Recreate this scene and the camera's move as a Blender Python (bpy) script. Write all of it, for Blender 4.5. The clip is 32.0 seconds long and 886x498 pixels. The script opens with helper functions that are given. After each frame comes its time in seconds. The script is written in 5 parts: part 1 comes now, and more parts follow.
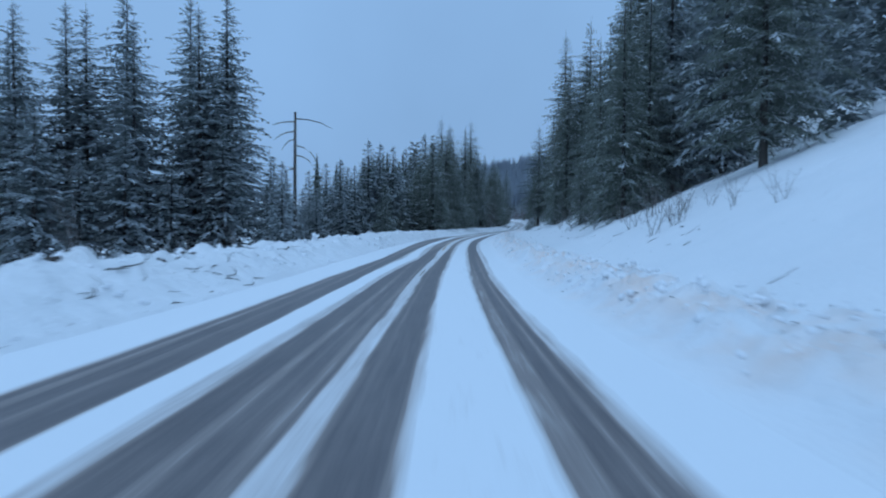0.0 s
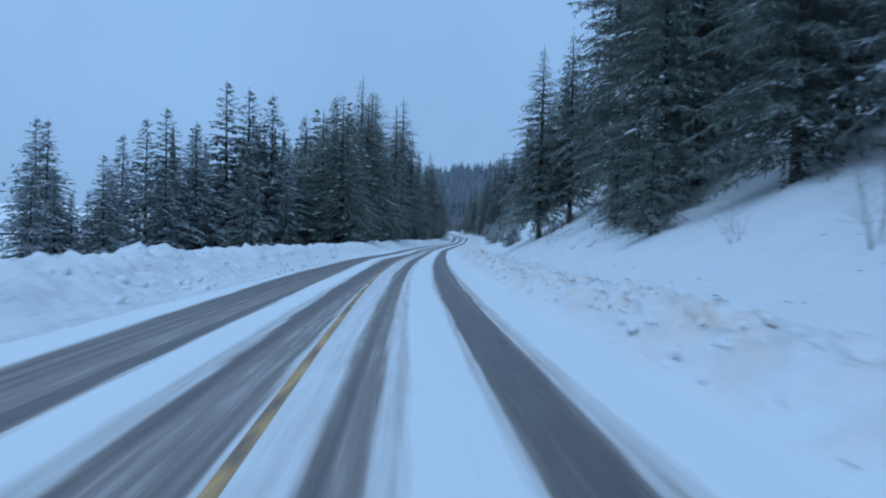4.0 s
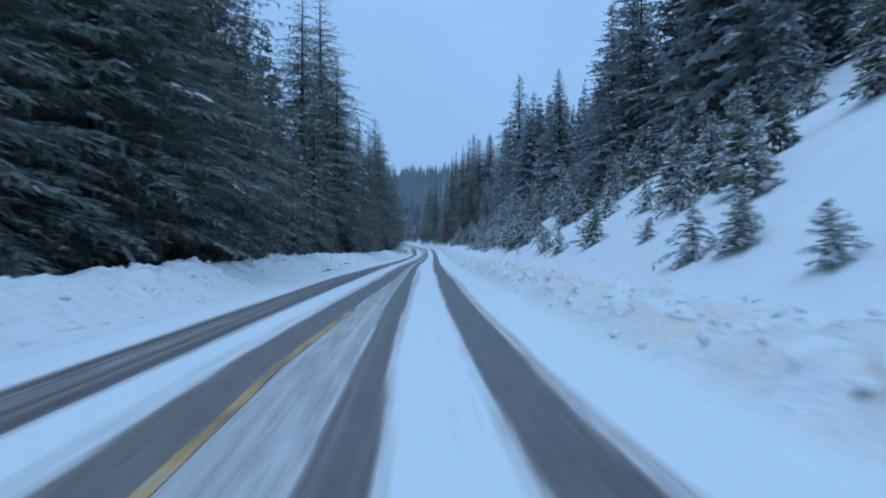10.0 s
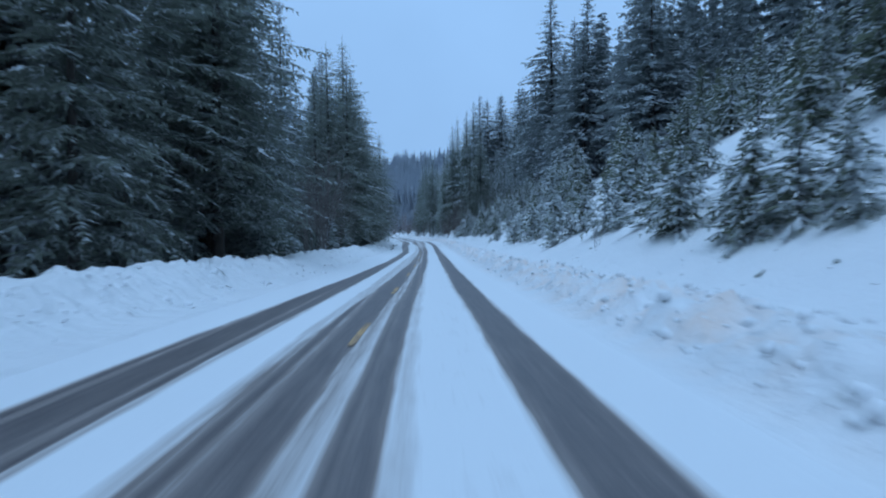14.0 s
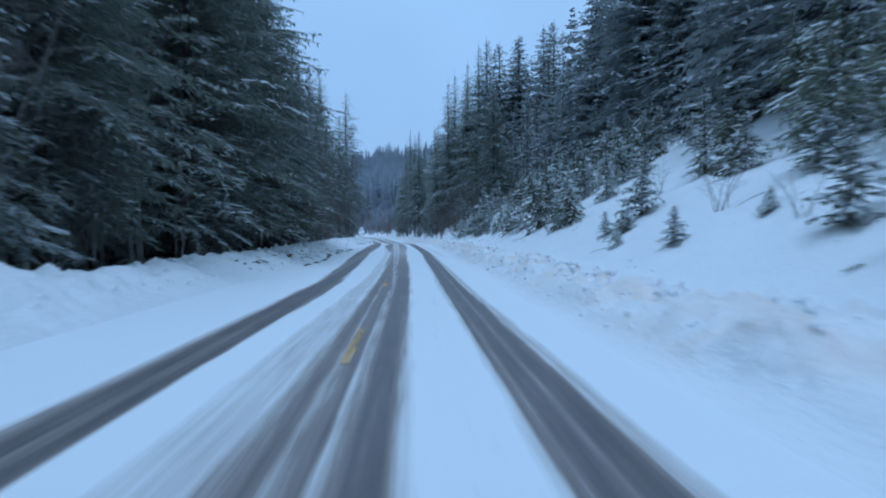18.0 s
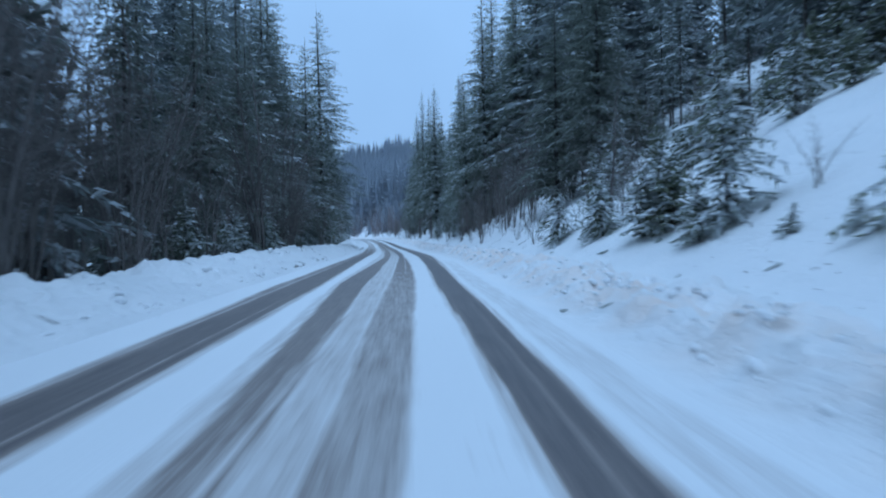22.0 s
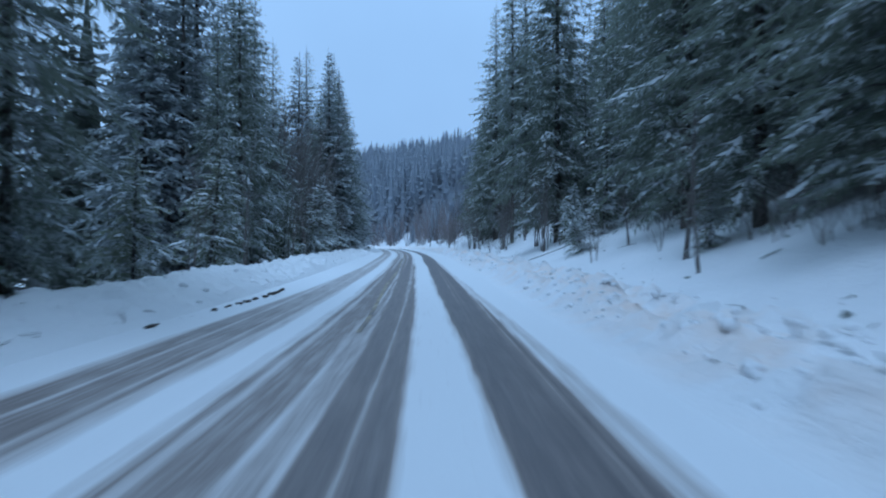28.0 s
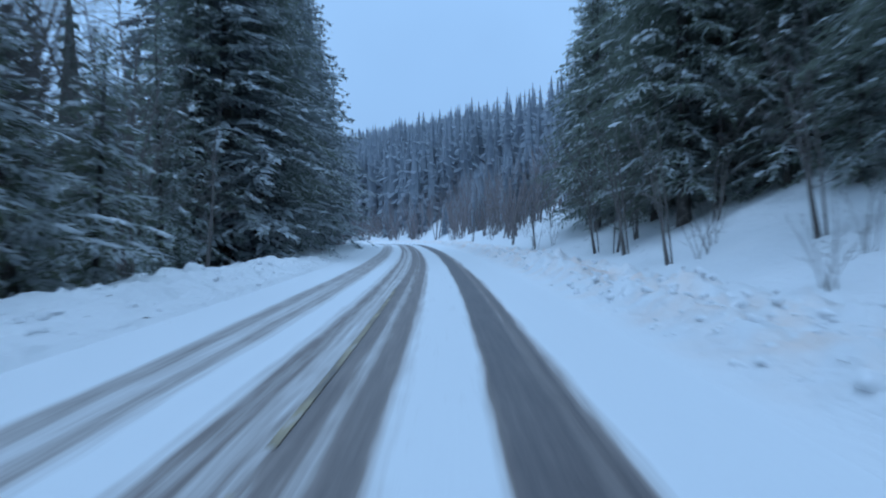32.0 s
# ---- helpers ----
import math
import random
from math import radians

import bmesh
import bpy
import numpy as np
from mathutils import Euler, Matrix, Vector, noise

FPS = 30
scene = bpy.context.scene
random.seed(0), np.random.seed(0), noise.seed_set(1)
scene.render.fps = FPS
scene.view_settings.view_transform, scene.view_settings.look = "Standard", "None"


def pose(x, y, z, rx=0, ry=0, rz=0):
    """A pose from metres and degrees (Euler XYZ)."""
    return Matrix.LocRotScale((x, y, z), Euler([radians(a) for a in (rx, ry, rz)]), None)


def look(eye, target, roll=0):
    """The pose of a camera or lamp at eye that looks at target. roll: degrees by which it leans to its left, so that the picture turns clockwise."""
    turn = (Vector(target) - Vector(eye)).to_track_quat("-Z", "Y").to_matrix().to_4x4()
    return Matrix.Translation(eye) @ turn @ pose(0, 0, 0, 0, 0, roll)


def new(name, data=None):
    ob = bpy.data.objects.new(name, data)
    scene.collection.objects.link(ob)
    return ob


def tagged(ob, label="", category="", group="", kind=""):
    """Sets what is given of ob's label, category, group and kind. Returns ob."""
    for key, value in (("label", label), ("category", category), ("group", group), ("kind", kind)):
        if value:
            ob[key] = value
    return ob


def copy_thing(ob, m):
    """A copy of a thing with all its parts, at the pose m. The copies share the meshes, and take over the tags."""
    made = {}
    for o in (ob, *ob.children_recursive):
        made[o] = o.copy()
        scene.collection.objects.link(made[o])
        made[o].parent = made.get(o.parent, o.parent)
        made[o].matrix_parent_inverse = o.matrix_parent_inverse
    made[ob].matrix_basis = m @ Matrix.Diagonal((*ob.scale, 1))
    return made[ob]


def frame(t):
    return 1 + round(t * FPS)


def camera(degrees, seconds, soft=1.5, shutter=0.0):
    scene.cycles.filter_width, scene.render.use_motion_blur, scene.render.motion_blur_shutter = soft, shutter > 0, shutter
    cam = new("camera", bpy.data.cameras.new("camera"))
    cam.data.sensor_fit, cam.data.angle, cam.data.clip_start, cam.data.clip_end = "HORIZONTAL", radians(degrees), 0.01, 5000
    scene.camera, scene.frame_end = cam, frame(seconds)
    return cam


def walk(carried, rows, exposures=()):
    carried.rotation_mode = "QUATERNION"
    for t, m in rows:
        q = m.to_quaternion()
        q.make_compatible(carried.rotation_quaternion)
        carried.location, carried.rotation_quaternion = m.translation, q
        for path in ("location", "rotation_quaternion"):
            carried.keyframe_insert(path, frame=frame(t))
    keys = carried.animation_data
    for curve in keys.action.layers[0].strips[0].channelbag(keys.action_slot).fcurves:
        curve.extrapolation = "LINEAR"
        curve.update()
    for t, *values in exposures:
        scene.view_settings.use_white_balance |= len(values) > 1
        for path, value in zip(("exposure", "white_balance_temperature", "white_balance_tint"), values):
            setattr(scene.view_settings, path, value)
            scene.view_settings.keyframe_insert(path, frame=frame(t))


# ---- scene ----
cam = camera(60.0, 32.0, soft=2.0, shutter=0.5)
ROWS = [
    (0.0, pose(1.64, -15.37, 1.70, 87.83, -0.48, 5.43)),
    (0.5, pose(0.75, -7.68, 1.58, 88.21, -0.83, 3.99)),
    (1.0, pose(0.00, 0.00, 1.45, 88.70, -1.26, 3.02)),
    (1.5, pose(-0.56, 7.64, 1.34, 88.72, -1.47, 2.13)),
    (2.0, pose(-1.02, 15.25, 1.23, 88.51, -1.68, 1.46)),
    (2.5, pose(-1.54, 22.89, 1.16, 88.29, -1.65, 1.00)),
    (3.0, pose(-2.05, 30.52, 1.09, 88.53, -1.40, 0.56)),
    (3.5, pose(-2.49, 38.03, 1.05, 88.85, -1.47, 0.24)),
    (5.5, pose(-3.96, 67.87, 0.90, 88.65, -0.54, -0.96)),
    (6.0, pose(-4.16, 75.20, 0.85, 88.55, -0.13, -1.12)),
    (6.5, pose(-4.36, 82.53, 0.80, 88.46, 0.04, -1.44)),
    (7.0, pose(-4.46, 89.94, 0.69, 88.92, 0.13, -1.51)),
    (7.5, pose(-4.38, 97.35, 0.57, 89.39, 0.22, -1.82)),
    (8.0, pose(-4.28, 104.81, 0.45, 89.88, 0.40, -2.15)),
    (8.5, pose(-4.21, 112.28, 0.37, 90.09, 0.56, -2.52)),
    (9.0, pose(-4.13, 119.70, 0.32, 89.86, 0.44, -3.01)),
    (9.5, pose(-4.06, 127.05, 0.27, 89.70, 0.40, -3.49)),
    (10.0, pose(-3.96, 134.24, 0.21, 89.74, 0.11, -3.74)),
    (10.5, pose(-3.77, 141.24, 0.18, 89.57, -0.03, -4.06)),
    (11.0, pose(-3.53, 148.07, 0.17, 89.26, -0.14, -4.06)),
    (11.5, pose(-3.30, 154.83, 0.17, 89.51, -0.09, -4.24)),
    (12.0, pose(-3.07, 161.51, 0.19, 89.16, -0.07, -4.48)),
    (12.5, pose(-2.84, 168.09, 0.22, 89.08, -0.05, -4.46)),
    (13.0, pose(-2.49, 174.59, 0.19, 89.08, -0.01, -4.46)),
    (13.5, pose(-2.24, 181.32, 0.09, 89.20, 0.57, -4.32)),
    (14.0, pose(-1.98, 188.31, 0.03, 89.17, 0.89, -4.16)),
    (14.5, pose(-1.69, 195.65, -0.00, 89.26, 1.05, -4.06)),
    (16.5, pose(-0.00, 226.09, -0.24, 89.38, -0.41, -4.73)),
    (17.0, pose(0.43, 233.83, -0.27, 89.31, -0.42, -5.05)),
    (17.5, pose(0.86, 241.64, -0.26, 89.34, -0.16, -5.15)),
    (18.0, pose(1.26, 249.37, -0.25, 89.34, 0.15, -5.34)),
    (18.5, pose(1.63, 256.93, -0.22, 89.34, 0.34, -5.49)),
    (19.0, pose(1.99, 264.32, -0.17, 89.54, 0.51, -5.52)),
    (19.5, pose(2.35, 271.68, -0.09, 89.54, 0.51, -5.51)),
    (20.0, pose(2.71, 278.99, 0.01, 89.87, 0.48, -5.66)),
    (20.5, pose(3.06, 286.32, 0.15, 89.85, 0.47, -5.68)),
    (21.0, pose(3.39, 293.65, 0.27, 89.66, 0.54, -5.47)),
    (21.5, pose(3.73, 300.98, 0.34, 89.49, 0.80, -5.02)),
    (22.0, pose(4.11, 308.38, 0.38, 89.29, 1.24, -4.33)),
    (22.5, pose(4.40, 315.97, 0.40, 89.73, 1.23, -3.47)),
    (23.0, pose(4.65, 323.57, 0.44, 89.70, 1.15, -2.76)),
    (23.5, pose(4.88, 331.01, 0.48, 89.97, 0.93, -2.38)),
    (24.0, pose(5.07, 338.34, 0.54, 90.04, 0.47, -2.25)),
    (24.5, pose(5.24, 345.60, 0.61, 89.91, 0.08, -2.18)),
    (25.0, pose(5.44, 352.76, 0.66, 90.24, -0.31, -1.63)),
    (25.5, pose(5.58, 359.89, 0.66, 90.15, -0.36, -1.63)),
    (27.5, pose(5.95, 388.29, 0.57, 89.72, -0.23, -0.54)),
    (28.0, pose(5.80, 395.41, 0.61, 90.19, -0.11, -0.09)),
    (28.5, pose(5.59, 402.63, 0.68, 90.26, -0.00, 0.33)),
    (29.0, pose(5.38, 409.91, 0.72, 90.95, -0.23, 0.38)),
    (29.5, pose(5.23, 417.21, 0.80, 91.54, -0.42, 0.66)),
    (30.0, pose(5.07, 424.53, 0.90, 92.05, -0.49, 1.04)),
    (30.5, pose(4.88, 431.80, 1.02, 91.88, -0.00, 1.59)),
    (31.0, pose(4.67, 439.07, 1.15, 91.46, 0.24, 1.81)),
    (31.5, pose(4.41, 446.38, 1.29, 90.49, 0.72, 2.30)),
    (32.0, pose(4.08, 453.75, 1.45, 89.48, 0.66, 2.57)),
]
walk(cam, ROWS, [(0.0, -0.27), (7.0, -0.10), (14.0, 0.02), (25.0, 0.08), (32.0, 0.07)])

# ---- light ----
world = bpy.data.worlds.new("overcast_sky")
scene.world = world
world.use_nodes = True
wn, wl = world.node_tree.nodes, world.node_tree.links
wn.clear()
w_out = wn.new("ShaderNodeOutputWorld")
w_bg = wn.new("ShaderNodeBackground")
w_sky = wn.new("ShaderNodeTexSky")
w_sky.sky_type = 'NISHITA'
w_sky.sun_disc = False
w_sky.sun_elevation = radians(62)
w_sky.sun_rotation = radians(197)
w_sky.dust_density = 3.0
w_bg2 = wn.new("ShaderNodeBackground")
w_co = wn.new("ShaderNodeTexCoord")
w_sep = wn.new("ShaderNodeSeparateXYZ")
w_ramp = wn.new("ShaderNodeValToRGB")
w_ramp.color_ramp.elements[0].position, w_ramp.color_ramp.elements[0].color = 0.0, (0.257, 0.467, 0.80, 1)
w_ramp.color_ramp.elements[1].position, w_ramp.color_ramp.elements[1].color = 1.0, (0.405, 0.685, 1.05, 1)
w_el = w_ramp.color_ramp.elements.new(0.3)
w_el.color = (0.298, 0.539, 0.912, 1)
w_add = wn.new("ShaderNodeAddShader")
wl.new(w_co.outputs["Generated"], w_sep.inputs[0])
wl.new(w_sep.outputs[2], w_ramp.inputs[0])
wl.new(w_sky.outputs[0], w_bg.inputs[0])
# faint unevenness of the cloud layer
w_nz = wn.new("ShaderNodeTexNoise")
w_nz.inputs["Scale"].default_value, w_nz.inputs["Detail"].default_value = 3.0, 4.0
wl.new(w_co.outputs["Generated"], w_nz.inputs["Vector"])
w_map = wn.new("ShaderNodeMapRange")
w_map.inputs[3].default_value, w_map.inputs[4].default_value = 0.86, 1.14
wl.new(w_nz.outputs["Fac"], w_map.inputs[0])
w_mul = wn.new("ShaderNodeVectorMath")
w_mul.operation = 'SCALE'
wl.new(w_ramp.outputs[0], w_mul.inputs[0])
wl.new(w_map.outputs[0], w_mul.inputs["Scale"])
wl.new(w_mul.outputs[0], w_bg2.inputs[0])
w_bg.inputs[1].default_value = 0.006
w_bg2.inputs[1].default_value = 1.0
wl.new(w_bg.outputs[0], w_add.inputs[0])
wl.new(w_bg2.outputs[0], w_add.inputs[1])
wl.new(w_add.outputs[0], w_out.inputs[0])
sun_data = bpy.data.lights.new("sun", 'SUN')
sun_data.energy, sun_data.angle, sun_data.color = 1.0, radians(30), (0.385, 0.62, 0.99)
sun = new("sun", sun_data)
sun.matrix_world = look((0, 0, 100), (15, 50, 0))

# ---- the line of the road ----
ROAD_X = [1.60, 0.16, -1.09, -2.16, -3.04, -3.70, -4.14, -4.35, -4.35, -4.15, -3.78, -3.27, -2.64, -1.94, -1.17, -0.37, 0.44, 1.26, 2.06, 2.84, 3.57, 4.24, 4.81, 5.28, 5.60, 5.76, 5.74, 5.54, 5.16, 4.66, 4.11]
ROAD_Z = [0.35, -0.08, -0.20, -0.27, -0.39, -0.55, -0.72, -0.87, -0.99, -1.09, -1.18, -1.27, -1.36, -1.46, -1.55, -1.63, -1.66, -1.64, -1.55, -1.42, -1.25, -1.07, -0.93, -0.83, -0.80, -0.82, -0.83, -0.78, -0.60, -0.29, -0.03]
STEP = 1.0


def build_line():
    """Centre points, headings and heights of the driven line at every metre of s."""
    yk = -16 + 15.66 * np.arange(len(ROAD_X))
    y = np.arange(-16.0, 455.0, STEP)
    x, z = np.interp(y, yk, ROAD_X), np.interp(y, yk, ROAD_Z)
    ker = np.exp(-0.5 * (np.arange(-24, 25) / 9.0) ** 2)
    ker /= ker.sum()
    x = np.convolve(np.pad(x, 24, mode="reflect", reflect_type="odd"), ker, "valid")
    z = np.convolve(np.pad(z, 24, mode="reflect", reflect_type="odd"), ker, "valid")
    pts = [(a, b, c) for a, b, c in zip(x, y, z)]
    # behind the start
    hx = x[1] - x[0]
    back = [(x[0] - hx * k * (1 + 0.002 * k), y[0] - k, z[0] + 0.003 * k) for k in range(350, 0, -1)]
    # past the end the road bends away to the left
    ang = math.atan2(x[-1] - x[-9], 8.0)
    fx, fy, fz = x[-1], y[-1], z[-1]
    fwd = []
    for k in range(1, 1100):
        ang -= 1 / 900 if k < 88 else (1 / 150 if k < 170 else (0.0003 if k < 360 else 0))
        fx, fy = fx + math.sin(ang), fy + math.cos(ang)
        fz += 0.013 if k < 90 else (0.005 if k < 360 else 0)
        fwd.append((fx, fy, fz))
    return np.array(back + pts + fwd)


LINE = build_line()
S0 = -366.0
SK = S0 + np.arange(len(LINE))
TAN = np.gradient(LINE[:, :2], axis=0)
TAN /= np.linalg.norm(TAN, axis=1)[:, None]


def at_line(s, u):
    """World x, y and road height for the way s along the road and u to its right."""
    s, u = np.asarray(s, float), np.asarray(u, float)
    px, py, pz = (np.interp(s, SK, LINE[:, k]) for k in range(3))
    tx, ty = np.interp(s, SK, TAN[:, 0]), np.interp(s, SK, TAN[:, 1])
    return px + ty * u, py - tx * u, pz


RNG = np.random.RandomState(7)
LAT = RNG.rand(256, 256)


def vnoise(x, y):
    """Smooth value noise in 0..1 on a 256 lattice."""
    xi, yi = np.floor(x).astype(int), np.floor(y).astype(int)
    fx, fy = x - xi, y - yi
    fx, fy = fx * fx * (3 - 2 * fx), fy * fy * (3 - 2 * fy)
    a, b = LAT[xi & 255, yi & 255], LAT[(xi + 1) & 255, yi & 255]
    c, d = LAT[xi & 255, (yi + 1) & 255], LAT[(xi + 1) & 255, (yi + 1) & 255]
    return (a * (1 - fx) + b * fx) * (1 - fy) + (c * (1 - fx) + d * fx) * fy


def fbm(x, y, n=3):
    v, a = 0.0, 0.5
    for k in range(n):
        v = v + a * vnoise(x * 2 ** k + 17.3 * k, y * 2 ** k + 5.1 * k)
        a *= 0.5
    return v / (1 - 0.5 ** n)


def smooth(a, b, x):
    t = np.clip((x - a) / (b - a), 0, 1)
    return t * t * (3 - 2 * t)


# foot of the cut slope on the right and its steepness, along s
FOOT_S = [-40, 0, 40, 70, 100, 130, 170, 210, 250, 300, 330, 350, 378, 400, 418, 440, 480, 520, 600, 670]
FOOT_U = [5.6, 6.0, 6.4, 6.0, 5.6, 5.6, 5.4, 5.4, 5.4, 5.4, 5.0, 5.2, 5.3, 5.4, 5.4, 5.4, 5.2, 5.6, 6.0, 6.0]
FOOT_K = [.60, .56, .46, .50, .58, .62, .62, .62, .56, .58, .62, .60, .66, .62, .48, .44, .50, .50, .36, .04]
# base of the ploughed bank on the left
BANK_S = [-40, 10, 42, 100, 150, 205, 246, 306, 365, 434, 463, 600]
BANK_U = [5.0, 5.0, 4.8, 5.6, 5.6, 6.0, 5.0, 4.8, 4.9, 4.3, 4.6, 4.6]


def height(s, u):
    """Height of the snow-covered ground over the road, by way and offset."""
    s, u = np.asarray(s, float), np.asarray(u, float)
    n1, n2, n3 = fbm(s * 0.9, u * 1.1), fbm(s * 3.1 + 40, u * 3.3, 2), fbm(s * 0.08 + 9, u * 0.08)
    # right side
    fu = np.interp(s, FOOT_S, FOOT_U) + (fbm(s * 0.11 + 3, s * 0) - 0.5) * 1.6
    k = np.interp(s, FOOT_S, FOOT_K)
    d = u - fu
    rise = np.where(d > 0, k * (np.sqrt(d * d + 1.2) - 1.095), 0)
    over = np.clip(u - 24, 0, None)
    rise = rise - over * k * 0.45 * smooth(24, 60, u) - np.clip(u - 90, 0, None) * k * 0.5
    rise = np.clip(rise, 0, 62)
    zr = rise + smooth(2.3, 4.2, u) * 0.10
    rub = smooth(2.8, 3.7, u) * (1 - smooth(4.9, 6.4, u))
    lump = np.abs(2 * vnoise(s * 1.5 + 70, u * 1.7) - 1)
    lump2 = np.abs(2 * vnoise(s * 3.6 + 20, u * 3.9) - 1)
    lump3 = np.abs(2 * vnoise(s * 2.4 + 31, u * 6.0 + 8) - 1)
    zr = zr + rub * (0.50 * np.clip(n1 - 0.36, 0, 1) + 0.24 * lump * smooth(0.3, 0.45, n1) + 0.30 * lump2 * smooth(0.25, 0.6, n2) + 0.14 * lump3 + 0.02)
    # furrow left by the plough's wing along the lumps
    fw = 4.35 + 1.0 * (fbm(s * 0.09 + 15, s * 0 + 2) - 0.5)
    zr = zr - 0.20 * np.exp(-((u - fw) / 0.27) ** 2) * smooth(0.44, 0.54, fbm(s * 0.1 + 77, s * 0 + 5))
    zr = zr + smooth(6, 9, u) * (0.5 * (n3 - 0.5) * smooth(8, 16, u) + 0.16 * (n1 - 0.5) + 0.05 * (n2 - 0.5))
    zr = zr + smooth(8, 14, u) * 0.9 * (fbm(s * 0.2 + 31, u * 0.2) - 0.5)
    # left side
    v = -u
    b = np.interp(s, BANK_S, BANK_U) + (fbm(s * 0.15 + 50, s * 0) - 0.5) * 1.0
    top = 0.62 + 0.34 * fbm(s * 0.35 + 7, s * 0 + 3) + 0.32 * (fbm(s * 1.3, v * 0.8 + 60) - 0.5)
    top = top + np.interp(s, [100, 150, 195, 250, 280, 320, 365, 405, 430, 463, 488, 520], [0, 0.02, 0.14, -0.02, -0.26, -0.10, -0.02, -0.26, -0.28, -0.38, -0.48, -0.50])
    bank = smooth(b - 0.2, b + 1.9, v) * (1 - 0.55 * smooth(b + 2.2, b + 3.8, v))
    zl = bank * (top + 0.30 * (n1 - 0.5) + 0.26 * (lump - 0.5) + 0.24 * (lump2 - 0.5) * (0.4 + 1.2 * n1)) + smooth(3.9, 4.6, v) * 0.07
    zl = zl - 0.16 * np.clip(v - b - 3.4, 0, 14) - 0.06 * np.clip(v - b - 17, 0, 60) + smooth(8, 14, v) * (n3 - 0.5) * 0.8
    z = np.where(u > 0, zr, zl)
    return np.where((u > -4.9) & (u < 2.35), np.minimum(z, -0.05), z)


def hill(x, y):
    """The wooded hill that closes the valley far ahead."""
    crest = 55.5 + 0.20 * np.clip(x, -140, 10) + 0.03 * np.clip(x - 10, 0, 200)
    up = np.clip((y - 600) / 305, 0, 1)
    back = np.clip(y - 912, 0, None)
    return crest * (0.75 * up + 0.25 * up * up) * smooth(590, 680, y) - 0.12 * back + 5 * (fbm(x * 0.012 + 4, y * 0.012) - 0.5) * smooth(620, 760, y)


def ground_z(s, u):
    x, y, z = at_line(s, u)
    w = smooth(10, 42, np.abs(u))
    return x, y, z + height(s, u) + hill(x, y) * w


# ---- materials ----
def material(name):
    m = bpy.data.materials.new(name)
    m.use_nodes = True
    nt = m.node_tree
    return m, nt.nodes, nt.links, nt.nodes["Principled BSDF"]


def noise_node(nodes, links, vec, scale, detail=4, rough=0.55):
    n = nodes.new("ShaderNodeTexNoise")
    n.inputs["Scale"].default_value, n.inputs["Detail"].default_value, n.inputs["Roughness"].default_value = scale, detail, rough
    if vec is not None:
        links.new(vec, n.inputs["Vector"])
    return n.outputs[0]


def ramp_node(nodes, links, fac, stops):
    r = nodes.new("ShaderNodeValToRGB")
    e = r.color_ramp.elements
    while len(e) < len(stops):
        e.new(0.5)
    for el, (p, c) in zip(e, stops):
        el.position, el.color = p, (*c, 1)
    links.new(fac, r.inputs[0])
    return r.outputs[0]


def math_node(nodes, links, op, a, b=None, clamp=False):
    n = nodes.new("ShaderNodeMath")
    n.operation, n.use_clamp = op, clamp
    for i, v in enumerate((a, b)):
        if v is None:
            continue
        if isinstance(v, (int, float)):
            n.inputs[i].default_value = v
        else:
            links.new(v, n.inputs[i])
    return n.outputs[0]


def mix_node(nodes, links, fac, a, b):
    n = nodes.new("ShaderNodeMix")
    n.data_type = 'RGBA'
    for sock, v in ((n.inputs[0], fac), (n.inputs[6], a), (n.inputs[7], b)):
        if isinstance(v, (int, float)):
            sock.default_value = v
        elif isinstance(v, tuple):
            sock.default_value = (*v, 1)
        else:
            links.new(v, sock)
    return n.outputs[2]


def bump_node(nodes, links, h, strength, dist, bsdf):
    b = nodes.new("ShaderNodeBump")
    b.inputs["Strength"].default_value, b.inputs["Distance"].default_value = strength, dist
    links.new(h, b.inputs["Height"])
    links.new(b.outputs[0], bsdf.inputs["Normal"])


def plain(name, stops, scale, rough=0.8, bump=0.3, dist=0.01, stretch=(1, 1, 1)):
    m, n, l, p = material(name)
    co = n.new("ShaderNodeTexCoord")
    mp = n.new("ShaderNodeMapping")
    mp.inputs["Scale"].default_value = stretch
    l.new(co.outputs["Object"], mp.inputs[0])
    f = noise_node(n, l, mp.outputs[0], scale)
    l.new(ramp_node(n, l, f, stops), p.inputs["Base Color"])
    p.inputs["Roughness"].default_value = rough
    bump_node(n, l, f, bump, dist, p)
    return m


